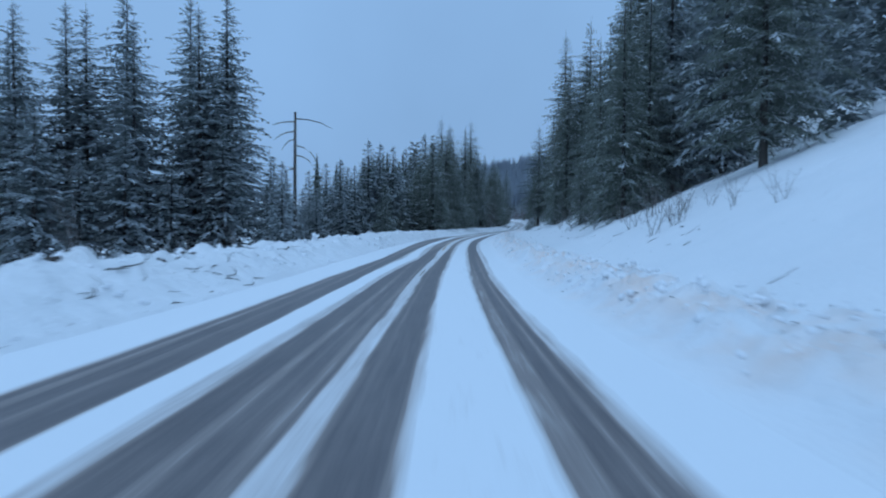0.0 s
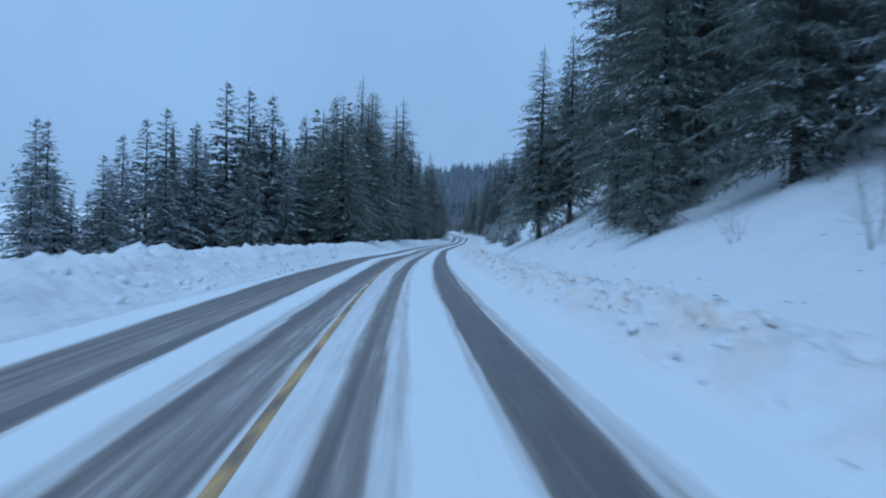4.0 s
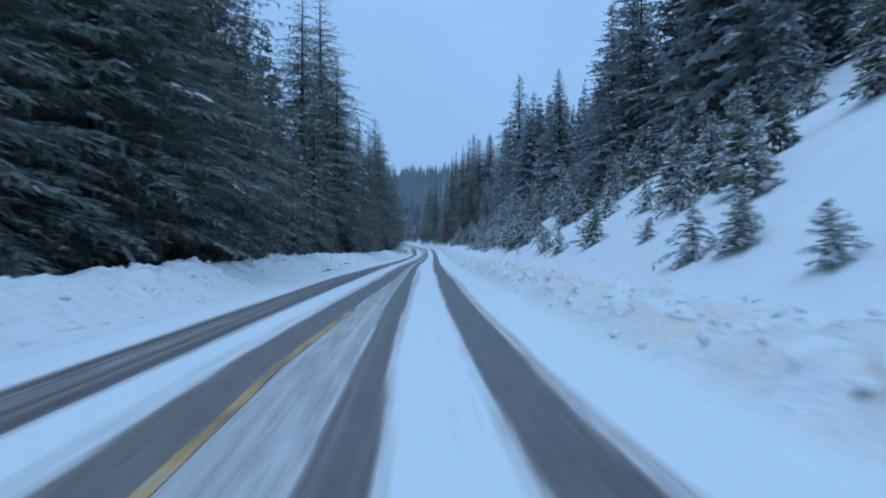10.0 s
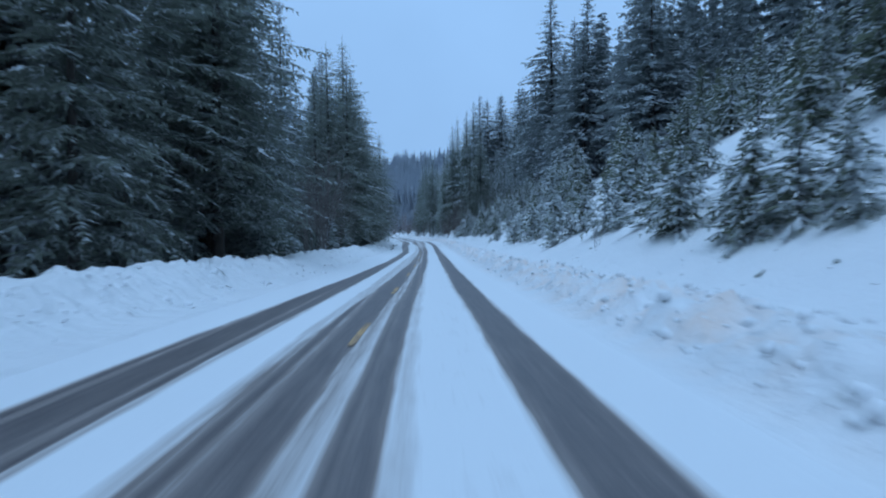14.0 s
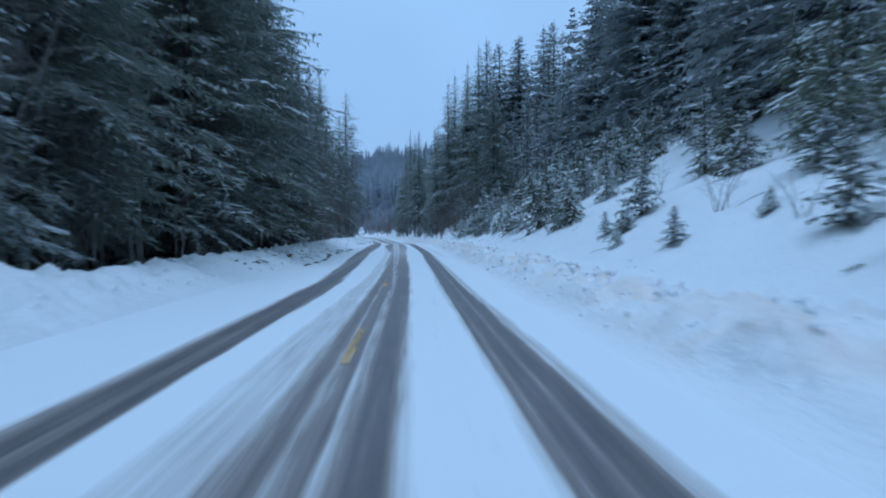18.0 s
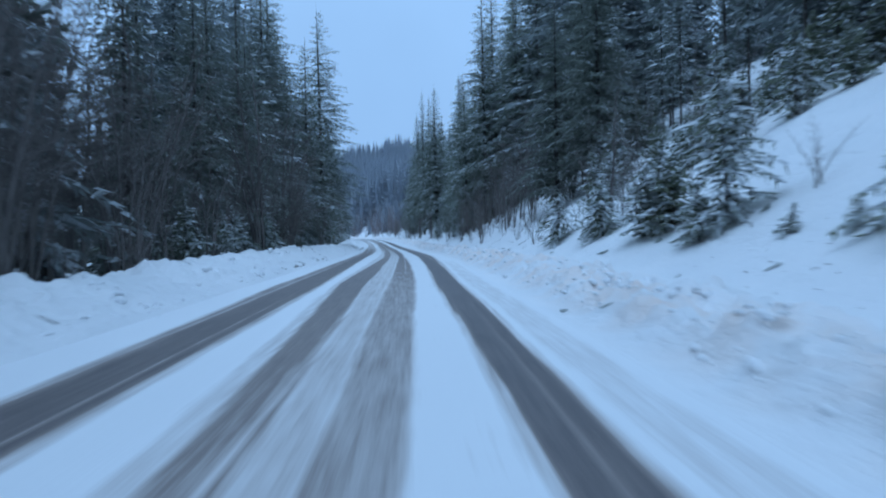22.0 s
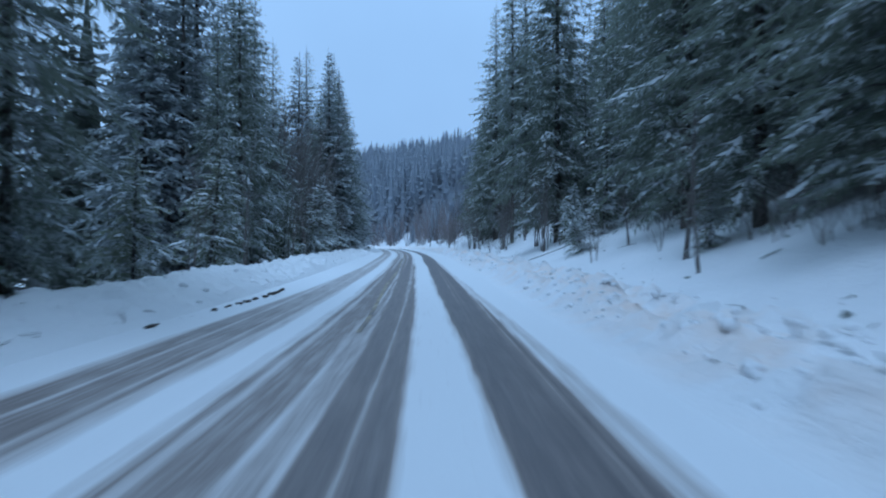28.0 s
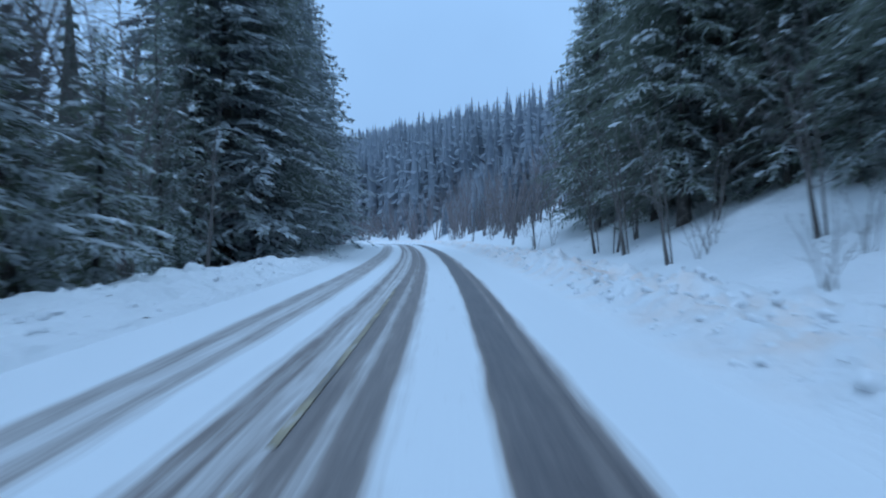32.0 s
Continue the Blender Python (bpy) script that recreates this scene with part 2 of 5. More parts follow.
def make_snow():
    m, n, l, p = material("snow")
    geo = n.new("ShaderNodeNewGeometry")
    uvn = n.new("ShaderNodeUVMap")
    uvn.uv_map = "road_uv"
    sep = n.new("ShaderNodeSeparateXYZ")
    l.new(uvn.outputs[0], sep.inputs[0])
    fine = noise_node(n, l, geo.outputs["Position"], 9.0, 6)
    big = noise_node(n, l, geo.outputs["Position"], 0.35, 3)
    # sandy spray from the plough along the right-hand rubble, warm reflected glow painted in
    near = math_node(n, l, 'MULTIPLY', math_node(n, l, 'SUBTRACT', sep.outputs[0], 2.55, True), math_node(n, l, 'SUBTRACT', 5.6, sep.outputs[0], True), True)
    sand_glow_n = noise_node(n, l, geo.outputs["Position"], 0.8, 5)
    sand_glow = math_node(n, l, 'MULTIPLY', math_node(n, l, 'MULTIPLY', math_node(n, l, 'SUBTRACT', sand_glow_n, 0.39, True), 3.2, True), near, True)
    base = ramp_node(n, l, big, [(0.3, (0.81, 0.83, 0.85)), (0.7, (0.85, 0.86, 0.875))])
    col = mix_node(n, l, sand_glow, base, (0.85, 0.72, 0.655))
    l.new(col, p.inputs["Base Color"])
    p.inputs["Roughness"].default_value = 0.75
    p.inputs["Specular IOR Level"].default_value = 0.25
    mixb = math_node(n, l, 'ADD', fine, math_node(n, l, 'MULTIPLY', noise_node(n, l, geo.outputs["Position"], 2.2, 4), 1.6))
    vor = n.new("ShaderNodeTexVoronoi")
    vor.feature, vor.inputs["Scale"].default_value = 'SMOOTH_F1', 3.0
    wob = n.new("ShaderNodeMix")
    wob.data_type = 'VECTOR'
    wob.inputs[0].default_value = 0.25
    l.new(geo.outputs["Position"], wob.inputs[4])
    nz = n.new("ShaderNodeTexNoise")
    nz.inputs["Scale"].default_value = 1.5
    l.new(geo.outputs["Position"], nz.inputs["Vector"])
    l.new(nz.outputs["Color"], wob.inputs[5])
    l.new(wob.outputs[1], vor.inputs["Vector"])
    # broken, clotted snow on the banks, smooth drift elsewhere
    broke = math_node(n, l, 'ADD', near, math_node(n, l, 'MULTIPLY', math_node(n, l, 'SUBTRACT', -4.4, sep.outputs[0], True), math_node(n, l, 'ADD', sep.outputs[0], 9.0, True), True), True)
    clot = math_node(n, l, 'MULTIPLY', math_node(n, l, 'SUBTRACT', 1.0, vor.outputs["Distance"]), math_node(n, l, 'MULTIPLY', broke, 2.2))
    bump_node(n, l, math_node(n, l, 'ADD', math_node(n, l, 'MULTIPLY', mixb, math_node(n, l, 'MULTIPLY', math_node(n, l, 'SUBTRACT', math_node(n, l, 'ABSOLUTE', sep.outputs[0]), 2.2, True), 0.8, True)), clot), 0.7, 0.11, p)
    return m


def make_road():
    m, n, l, p = material("snowy_asphalt")
    at = n.new("ShaderNodeAttribute")
    at.attribute_name = "snow"
    uvn = n.new("ShaderNodeUVMap")
    uvn.uv_map = "road_uv"
    mp = n.new("ShaderNodeMapping")
    mp.inputs["Scale"].default_value = (1, 0.035, 1)
    l.new(uvn.outputs[0], mp.inputs[0])
    streak = noise_node(n, l, mp.outputs[0], 14.0, 5, 0.6)
    mp2 = n.new("ShaderNodeMapping")
    mp2.inputs["Scale"].default_value = (1, 0.22, 1)
    l.new(uvn.outputs[0], mp2.inputs[0])
    patch = noise_node(n, l, mp2.outputs[0], 2.6, 6, 0.62)
    geo = n.new("ShaderNodeNewGeometry")
    grit = noise_node(n, l, geo.outputs["Position"], 60.0, 3)
    v = math_node(n, l, 'ADD', at.outputs["Fac"], math_node(n, l, 'MULTIPLY', math_node(n, l, 'SUBTRACT', streak, 0.5), 0.34))
    v = math_node(n, l, 'ADD', v, math_node(n, l, 'MULTIPLY', math_node(n, l, 'SUBTRACT', patch, 0.5), 0.24))
    asph = ramp_node(n, l, grit, [(0.3, (0.094, 0.080, 0.082)), (0.7, (0.142, 0.124, 0.126))])
    slush = mix_node(n, l, streak, (0.300, 0.245, 0.222), (0.47, 0.41, 0.38))
    c1 = mix_node(n, l, math_node(n, l, 'MULTIPLY', math_node(n, l, 'SUBTRACT', v, 0.0), 1.7, True), asph, slush)
    c2 = mix_node(n, l, math_node(n, l, 'MULTIPLY', math_node(n, l, 'SUBTRACT', v, 0.34), 1.75, True), c1, (0.82, 0.84, 0.86))
    l.new(c2, p.inputs["Base Color"])
    rr = math_node(n, l, 'ADD', math_node(n, l, 'MULTIPLY', v, 0.3, True), 0.5)
    l.new(rr, p.inputs["Roughness"])
    p.inputs["Specular IOR Level"].default_value = 0.3
    bump_node(n, l, math_node(n, l, 'ADD', v, math_node(n, l, 'MULTIPLY', grit, 0.15)), 0.5, 0.02, p)
    return m


def make_needles(name, dark, light, frost):
    m, n, l, p = material(name)
    info = n.new("ShaderNodeObjectInfo")
    geo = n.new("ShaderNodeNewGeometry")
    f = noise_node(n, l, geo.outputs["Position"], 1.7, 4)
    col = ramp_node(n, l, f, [(0.3, dark), (0.7, light)])
    tint = mix_node(n, l, math_node(n, l, 'MULTIPLY', info.outputs["Random"], 0.45), col, tuple(0.75 * c for c in dark))
    # snow dust caught on faces that look upward
    sep = n.new("ShaderNodeSeparateXYZ")
    l.new(geo.outputs["Normal"], sep.inputs[0])
    up = math_node(n, l, 'MULTIPLY', math_node(n, l, 'SUBTRACT', sep.outputs[2], 0.12, True), 1.5, True)
    f2 = noise_node(n, l, geo.outputs["Position"], 2.2, 5, 0.65)
    isle = math_node(n, l, 'MULTIPLY', math_node(n, l, 'SUBTRACT', geo.outputs["Random Per Island"], 0.5), 0.42)
    f3 = math_node(n, l, 'ADD', f2, isle)
    dust = math_node(n, l, 'MULTIPLY', up, math_node(n, l, 'MULTIPLY', math_node(n, l, 'SUBTRACT', f3, 0.5 - 0.12 * frost, True), 2.6 * frost, True), True)
    c = mix_node(n, l, dust, tint, (0.56, 0.60, 0.63))
    l.new(c, p.inputs["Base Color"])
    p.inputs["Roughness"].default_value = 0.85
    p.inputs["Specular IOR Level"].default_value = 0.15
    tr = n.new("ShaderNodeBsdfTranslucent")
    l.new(c, tr.inputs[0])
    ms = n.new("ShaderNodeMixShader")
    ms.inputs[0].default_value = 0.55
    l.new(p.outputs[0], ms.inputs[1])
    l.new(tr.outputs[0], ms.inputs[2])
    l.new(ms.outputs[0], n["Material Output"].inputs[0])
    return m


SNOW = make_snow()
ROAD = make_road()
NEEDLES = make_needles("fir_needles", (0.180, 0.205, 0.176), (0.245, 0.268, 0.228), 0.9)
NEEDLES_LADEN = make_needles("snow_laden_fir_needles", (0.180, 0.212, 0.172), (0.255, 0.285, 0.230), 1.3)
# firs farther off: frosted, and paled further by haze put into the colour
NEEDLES_FROST_HAZE = make_needles("frosted_hazy_fir_needles", (0.215, 0.245, 0.243), (0.305, 0.332, 0.325), 1.7)
NEEDLES_PALE = make_needles("pale_fir_needles", (0.150, 0.180, 0.160), (0.250, 0.275, 0.250), 1.8)
NEEDLES_YOUNG = make_needles("young_fir_needles", (0.165, 0.190, 0.135), (0.265, 0.285, 0.205), 2.0)
# far firs: distance haze put into a pale blue-grey base colour
NEEDLES_FAR = make_needles("hazed_fir_needles", (0.46, 0.50, 0.55), (0.52, 0.56, 0.61), 0.3)
TUFT = plain("branch_snow", [(0.3, (0.40, 0.44, 0.47)), (0.7, (0.70, 0.72, 0.74))], 2.5, 0.8, 0.3, 0.02)
BARK = plain("fir_bark", [(0.3, (0.035, 0.028, 0.024)), (0.7, (0.10, 0.085, 0.075))], 7.0, 0.9, 0.7, 0.03, (1, 1, 0.25))
TWIG = plain("bare_twig", [(0.3, (0.095, 0.083, 0.078)), (0.7, (0.21, 0.187, 0.176))], 9.0, 0.85, 0.4, 0.01, (1, 1, 0.3))
# paler and more purple than the nearer bare twigs
PALE_TWIG = plain("pale_twig", [(0.3, (0.20, 0.165, 0.165)), (0.7, (0.31, 0.27, 0.27))], 4.0, 0.85, 0.3, 0.01, (1, 1, 0.3))
GREYWOOD = plain("dead_wood", [(0.3, (0.035, 0.032, 0.030)), (0.7, (0.10, 0.095, 0.09))], 6.0, 0.9, 0.6, 0.02, (1, 1, 0.2))


def make_yellow(name, tones):
    m, n, l, p = material(name)
    geo = n.new("ShaderNodeNewGeometry")
    mp = n.new("ShaderNodeMapping")
    mp.inputs["Scale"].default_value = (1, 0.12, 1)
    l.new(geo.outputs["Position"], mp.inputs[0])
    f = noise_node(n, l, mp.outputs[0], 5.0, 5, 0.65)
    col = ramp_node(n, l, f, [(q, c) for q, c in zip((0.36, 0.46, 0.58, 0.66, 0.74), tones)])
    l.new(col, p.inputs["Base Color"])
    p.inputs["Roughness"].default_value = 0.6
    return m


YELLOW = make_yellow("worn_yellow_paint", ((0.15, 0.13, 0.115), (0.38, 0.23, 0.12), (0.60, 0.36, 0.14), (0.50, 0.40, 0.32), (0.62, 0.60, 0.58)))
YELLOW_FADED = make_yellow("faded_yellow_paint", ((0.17, 0.15, 0.14), (0.26, 0.215, 0.165), (0.40, 0.325, 0.21), (0.44, 0.39, 0.34), (0.60, 0.58, 0.57)))


# ---- mesh helpers ----
def mesh_of(name, verts, faces, mats, idx=None, soft=False):
    me = bpy.data.meshes.new(name)
    verts = np.asarray(verts, np.float32)
    faces = np.asarray(faces, np.int32)
    k = faces.shape[1]
    me.vertices.add(len(verts))
    me.vertices.foreach_set("co", verts.ravel())
    me.loops.add(faces.size)
    me.loops.foreach_set("vertex_index", faces.ravel())
    me.polygons.add(len(faces))
    me.polygons.foreach_set("loop_start", np.arange(0, faces.size, k, dtype=np.int32))
    if idx is not None:
        me.polygons.foreach_set("material_index", np.asarray(idx, np.int32))
    if soft:
        me.polygons.foreach_set("use_smooth", np.ones(len(faces), bool))
    for m in (mats if isinstance(mats, (list, tuple)) else [mats]):
        me.materials.append(m)
    me.update(calc_edges=True)
    me.validate()
    return me


def part(name, me, parent, label=""):
    ob = new(name, me)
    ob.parent = parent
    return tagged(ob, label=label)


def grid_faces(nr, nc):
    a = np.arange(nr * nc).reshape(nr, nc)
    return np.stack([a[:-1, :-1], a[:-1, 1:], a[1:, 1:], a[1:, :-1]], -1).reshape(-1, 4)


def uv_of(me, uv):
    lay = me.uv_layers.new(name="road_uv")
    vi = np.empty(len(me.loops), np.int32)
    me.loops.foreach_get("vertex_index", vi)
    lay.data.foreach_set("uv", uv[vi].astype(np.float32).ravel())


# ---- ground ----
s_rows = np.concatenate([np.arange(-360, -30, 6.0), np.arange(-30, 500, 0.3), np.arange(500, 660, 1.2), np.arange(660, 812, 6.0), np.arange(812, 1560, 22.0)])
u_cols = np.concatenate([[-420, -330, -250, -190, -140, -105, -80, -62, -48, -38, -30, -24, -20, -17, -14.5, -12.6, -11.2],
                         np.arange(-10.2, -4.2, 0.16), [-3.5, -1.5, 0, 1.5, 2.2], np.arange(2.4, 8.0, 0.16),
                         np.arange(8.0, 14.0, 0.6), np.arange(14, 30, 1.4), [31, 34, 38, 43, 50, 58, 68, 80, 95, 115, 140, 175, 220, 280, 350, 430, 520, 620, 730, 860, 1000, 1200]])
SS, UU = np.meshgrid(s_rows, u_cols, indexing="ij")
gx, gy, gz = ground_z(SS, UU)
g_me = mesh_of("ground", np.stack([gx, gy, gz], -1).reshape(-1, 3), grid_faces(*SS.shape), SNOW, soft=True)
uv_of(g_me, np.stack([UU, SS], -1).reshape(-1, 2))
ground = tagged(new("ground", g_me), "snow-covered ground with ploughed banks and a steep cut slope", "ground", kind="structure")

# ---- road ----
EDGE_S = [-60, 9, 23, 38, 77, 99, 122, 143, 171, 198, 242, 272, 303, 332, 363, 405, 422, 439, 452, 464.5, 640]
OUT_L = [-3.69, -3.69, -3.35, -3.62, -4.66, -4.75, -3.85, -4.09, -4.18, -3.98, -3.00, -2.71, -3.66, -4.10, -4.11, -3.96, -3.60, -3.33, -3.42, -3.55, -3.55]
OUT_R = [-2.68, -2.68, -2.51, -2.57, -3.05, -3.60, -3.05, -3.04, -2.92, -2.90, -2.33, -2.00, -2.70, -2.74, -2.93, -2.48, -2.54, -2.48, -2.59, -2.66, -2.66]
OUT_T = [-2.63, -2.63, -2.32, -2.49, -2.98, -3.54, -2.73, -2.94, -2.85, -2.80, -2.30, -1.97, -2.62, -2.62, -2.86, -2.40, -2.46, -2.40, -2.48, -2.52, -2.52]
INN_T = [-2.17, -2.17, -1.75, -2.07, -2.34, -2.92, -2.12, -2.54, -2.11, -2.14, -1.85, -1.39, -1.60, -2.36, -2.05, -2.02, -2.00, -1.92, -2.06, -2.05, -2.05]
INN_L = [-1.98, -1.98, -1.56, -1.75, -2.24, -2.64, -1.80, -2.28, -1.91, -2.00, -1.16, -0.97, -1.25, -2.22, -1.62, -1.88, -1.86, -1.79, -1.93, -1.91, -1.91]
INN_R = [-1.00, -1.00, -0.86, -0.94, -1.47, -1.55, -1.31, -1.63, -1.14, -1.13, -0.54, -0.48, -0.96, -1.36, -1.12, -1.11, -1.08, -1.17, -1.24, -1.45, -1.45]
LEF_L = [-0.75, -0.75, -0.57, -0.48, -0.81, -0.77, -0.58, -0.75, -0.77, -0.87, -0.52, -0.47, -0.68, -0.71, -0.55, -0.84, -0.99, -1.10, -1.14, -1.33, -1.33]
LEF_R = [-0.17, -0.17, -0.07, -0.08, -0.29, -0.23, -0.08, -0.32, -0.27, -0.42, -0.02, 0.03, -0.14, 0.15, -0.16, -0.11, -0.28, -0.35, -0.49, -0.50, -0.50]
LEF_T = [-0.10, -0.10, 0.08, 0.09, -0.05, -0.09, 0.02, -0.26, -0.00, -0.20, 0.04, 0.09, -0.10, 0.19, -0.09, -0.06, -0.20, -0.26, -0.38, -0.42, -0.42]
RIG_T = [0.76, 0.76, 0.74, 0.76, 0.71, 0.79, 0.78, 0.59, 0.73, 0.78, 0.86, 0.80, 0.91, 0.66, 0.78, 0.56, 0.38, 0.32, 0.20, 0.33, 0.33]
RIG_L = [0.79, 0.79, 0.86, 0.85, 0.79, 0.86, 0.95, 0.65, 0.83, 0.81, 0.89, 0.86, 0.97, 0.72, 0.81, 0.62, 0.43, 0.37, 0.23, 0.37, 0.37]
RIG_R = [1.41, 1.41, 1.55, 1.42, 1.62, 1.70, 1.59, 1.30, 1.51, 1.48, 1.57, 1.48, 1.57, 1.37, 1.78, 1.54, 1.35, 1.19, 1.11, 1.06, 1.06]
RIG_E = [1.58, 1.58, 1.77, 1.75, 1.79, 1.81, 1.73, 1.46, 1.78, 1.52, 1.66, 1.63, 1.64, 1.46, 1.92, 1.80, 1.55, 1.36, 1.18, 1.15, 1.15]
OUT_C = [1.00, 1.00, 1.00, 1.00, 1.00, 1.00, 1.00, 0.95, 1.00, 1.00, 1.00, 1.00, 0.97, 0.80, 0.90, 0.62, 0.50, 0.50, 0.50, 0.55, 0.55]
INN_C = [1.00, 1.00, 0.95, 0.95, 0.90, 0.95, 0.95, 0.80, 0.95, 0.97, 0.85, 0.80, 0.55, 0.80, 0.65, 0.62, 0.70, 0.82, 0.80, 0.65, 0.65]
MID_C = [0.35, 0.35, 0.30, 0.35, 0.25, 0.30, 0.45, 0.50, 0.55, 0.52, 0.90, 0.85, 0.42, 0.40, 0.38, 0.55, 0.68, 0.80, 0.75, 0.50, 0.50]
LEF_C = [1.00, 1.00, 1.00, 1.00, 0.95, 1.00, 0.95, 1.00, 1.00, 0.97, 0.95, 0.90, 0.52, 0.60, 0.85, 0.80, 0.78, 0.88, 0.85, 0.72, 0.72]
RIG_C = [1.00, 1.00, 1.00, 1.00, 1.00, 1.00, 1.00, 1.00, 0.95, 1.00, 1.00, 1.00, 1.00, 1.00, 0.90, 0.88, 0.90, 0.92, 0.97, 1.00, 1.00]


def edge(table, s, seed):
    """Place of a rut's edge along s, wandering a little as tyres do."""
    return np.interp(s, EDGE_S, table) + (fbm(s * 0.13 + 11 * seed, s * 0 + 4 + seed) - 0.5) * 0.10 + (fbm(s * 0.9 + 5 * seed, s * 0 + 9) - 0.5) * 0.05


def band(u, lo, hi, soft=0.065):
    return smooth(lo - soft, lo + soft, u) * (1 - smooth(hi - soft, hi + soft, u))


r_rows = np.concatenate([np.arange(-60, 470, 0.9), np.arange(470, 660, 2.0)])
r_cols = np.arange(-5.0, 2.48, 0.06)
RS, RU = np.meshgrid(r_rows, r_cols, indexing="ij")
s1 = r_rows[:, None]
ed = {name: edge(tab, s1, k) for k, (name, tab) in enumerate((("ol", OUT_L), ("or", OUT_R), ("ot", OUT_T), ("it", INN_T), ("il", INN_L), ("ir", INN_R), ("ll", LEF_L), ("lr", LEF_R),
                                                               ("lt", LEF_T), ("rt", RIG_T), ("rl", RIG_L), ("rr", RIG_R), ("re", RIG_E)))}
cov = {name: np.interp(s1, EDGE_S, tab) for name, tab in (("o", OUT_C), ("i", INN_C), ("m", MID_C), ("l", LEF_C), ("r", RIG_C))}
bare = band(RU, ed["ol"], ed["or"], 0.09) * cov["o"]
for lo, hi, c in ((ed["or"], ed["ot"], 0.5 * cov["o"]), (ed["it"], ed["il"], 0.42 * cov["i"]), (ed["il"], ed["ir"], cov["i"]), (ed["ir"], ed["ll"], cov["m"]), (ed["ll"], ed["lr"], cov["l"]),
                  (ed["lr"], ed["lt"], 0.42 * cov["l"]), (ed["rt"], ed["rl"], 0.5 * cov["r"]), (ed["rl"], ed["rr"], cov["r"]), (ed["rr"], ed["re"], 0.45 * cov["r"])):
    bare = np.maximum(bare, band(RU, lo, hi) * c)
# a thin grey film thrown onto the shoulder
film_s = np.interp(RS, [285, 300, 345, 360], [0, 0.2, 0.2, 0])
bare = np.maximum(bare, band(RU, ed["re"] + 0.12, ed["re"] + 0.72, 0.10) * film_s)
# lighter lines dragged along inside the ruts, thin film between the wheels
streaks = fbm(RU * 9 + 3, RS * 0.02, 2)
bare = bare * (1 - 0.35 * smooth(0.55, 0.75, streaks)) + 0.10 * band(RU, ed["lt"], ed["rt"]) * fbm(RU * 2, RS * 0.05)
bare = np.clip(bare, 0, 0.93)
snowy = 1.0 - bare
rx, ry, rz = at_line(RS, RU)
rz = rz + 0.025 * snowy + 0.012 * (fbm(RS * 1.5, RU * 3) - 0.5) * snowy
road_me = mesh_of("road", np.stack([rx, ry, rz], -1).reshape(-1, 3), grid_faces(*RS.shape), ROAD, soft=True)
uv_of(road_me, np.stack([RU, RS], -1).reshape(-1, 2))
att = road_me.attributes.new("snow", 'FLOAT', 'POINT')
att.data.foreach_set("value", snowy.astype(np.float32).ravel())
road = tagged(new("road", road_me), "two-lane asphalt road under packed snow with bare wheel ruts", "road", kind="structure")

# yellow centre line
LINE_S = [-40, 9, 23, 38, 77, 99, 122, 143, 171, 200, 242, 272, 303, 410, 422, 435, 450, 462, 640]
LINE_U = [-.86, -.86, -.72, -.82, -1.42, -1.48, -1.28, -1.6, -1.1, -1.18, -.68, -.66, -.75, -1.05, -1.27, -1.18, -1.29, -1.27, -1.27]
centre_line = tagged(new("centre_line"), "worn yellow painted centre line half hidden by snow", "road marking", kind="structure")


def stripe(s0, s1, w=0.11, paint=YELLOW):
    n = max(2, int((s1 - s0) / 1.0) + 1)
    s = np.linspace(s0, s1, n)
    c = np.interp(s, LINE_S, LINE_U)
    S2, U2 = np.stack([s, s], 1), np.stack([c - w / 2, c + w / 2], 1)
    x, y, z = at_line(S2, U2)
    return mesh_of("dash", np.stack([x, y, z + 0.022], -1).reshape(-1, 3), grid_faces(n, 2), paint)


part("solid_stripe", stripe(35, 152), centre_line)
part("solid_stripe", stripe(408, 433, 0.09, YELLOW_FADED), centre_line)
part("solid_stripe", stripe(433.5, 458, 0.06, YELLOW_FADED), centre_line)
part("solid_stripe", stripe(459, 474, 0.08, YELLOW_FADED), centre_line)
for s0 in (199.4, 210.6, 221.9, 233.2, 245.4, 257.6, 269.9):
    part("dash", stripe(s0, s0 + 3.05), centre_line)
for s0, w in ((9.5, 0.05), (21.7, 0.05), (166.1, 0.09), (177.8, 0.09), (189.4, 0.09)):
    part("dash", stripe(s0, s0 + 3.05, w, YELLOW_FADED), centre_line)



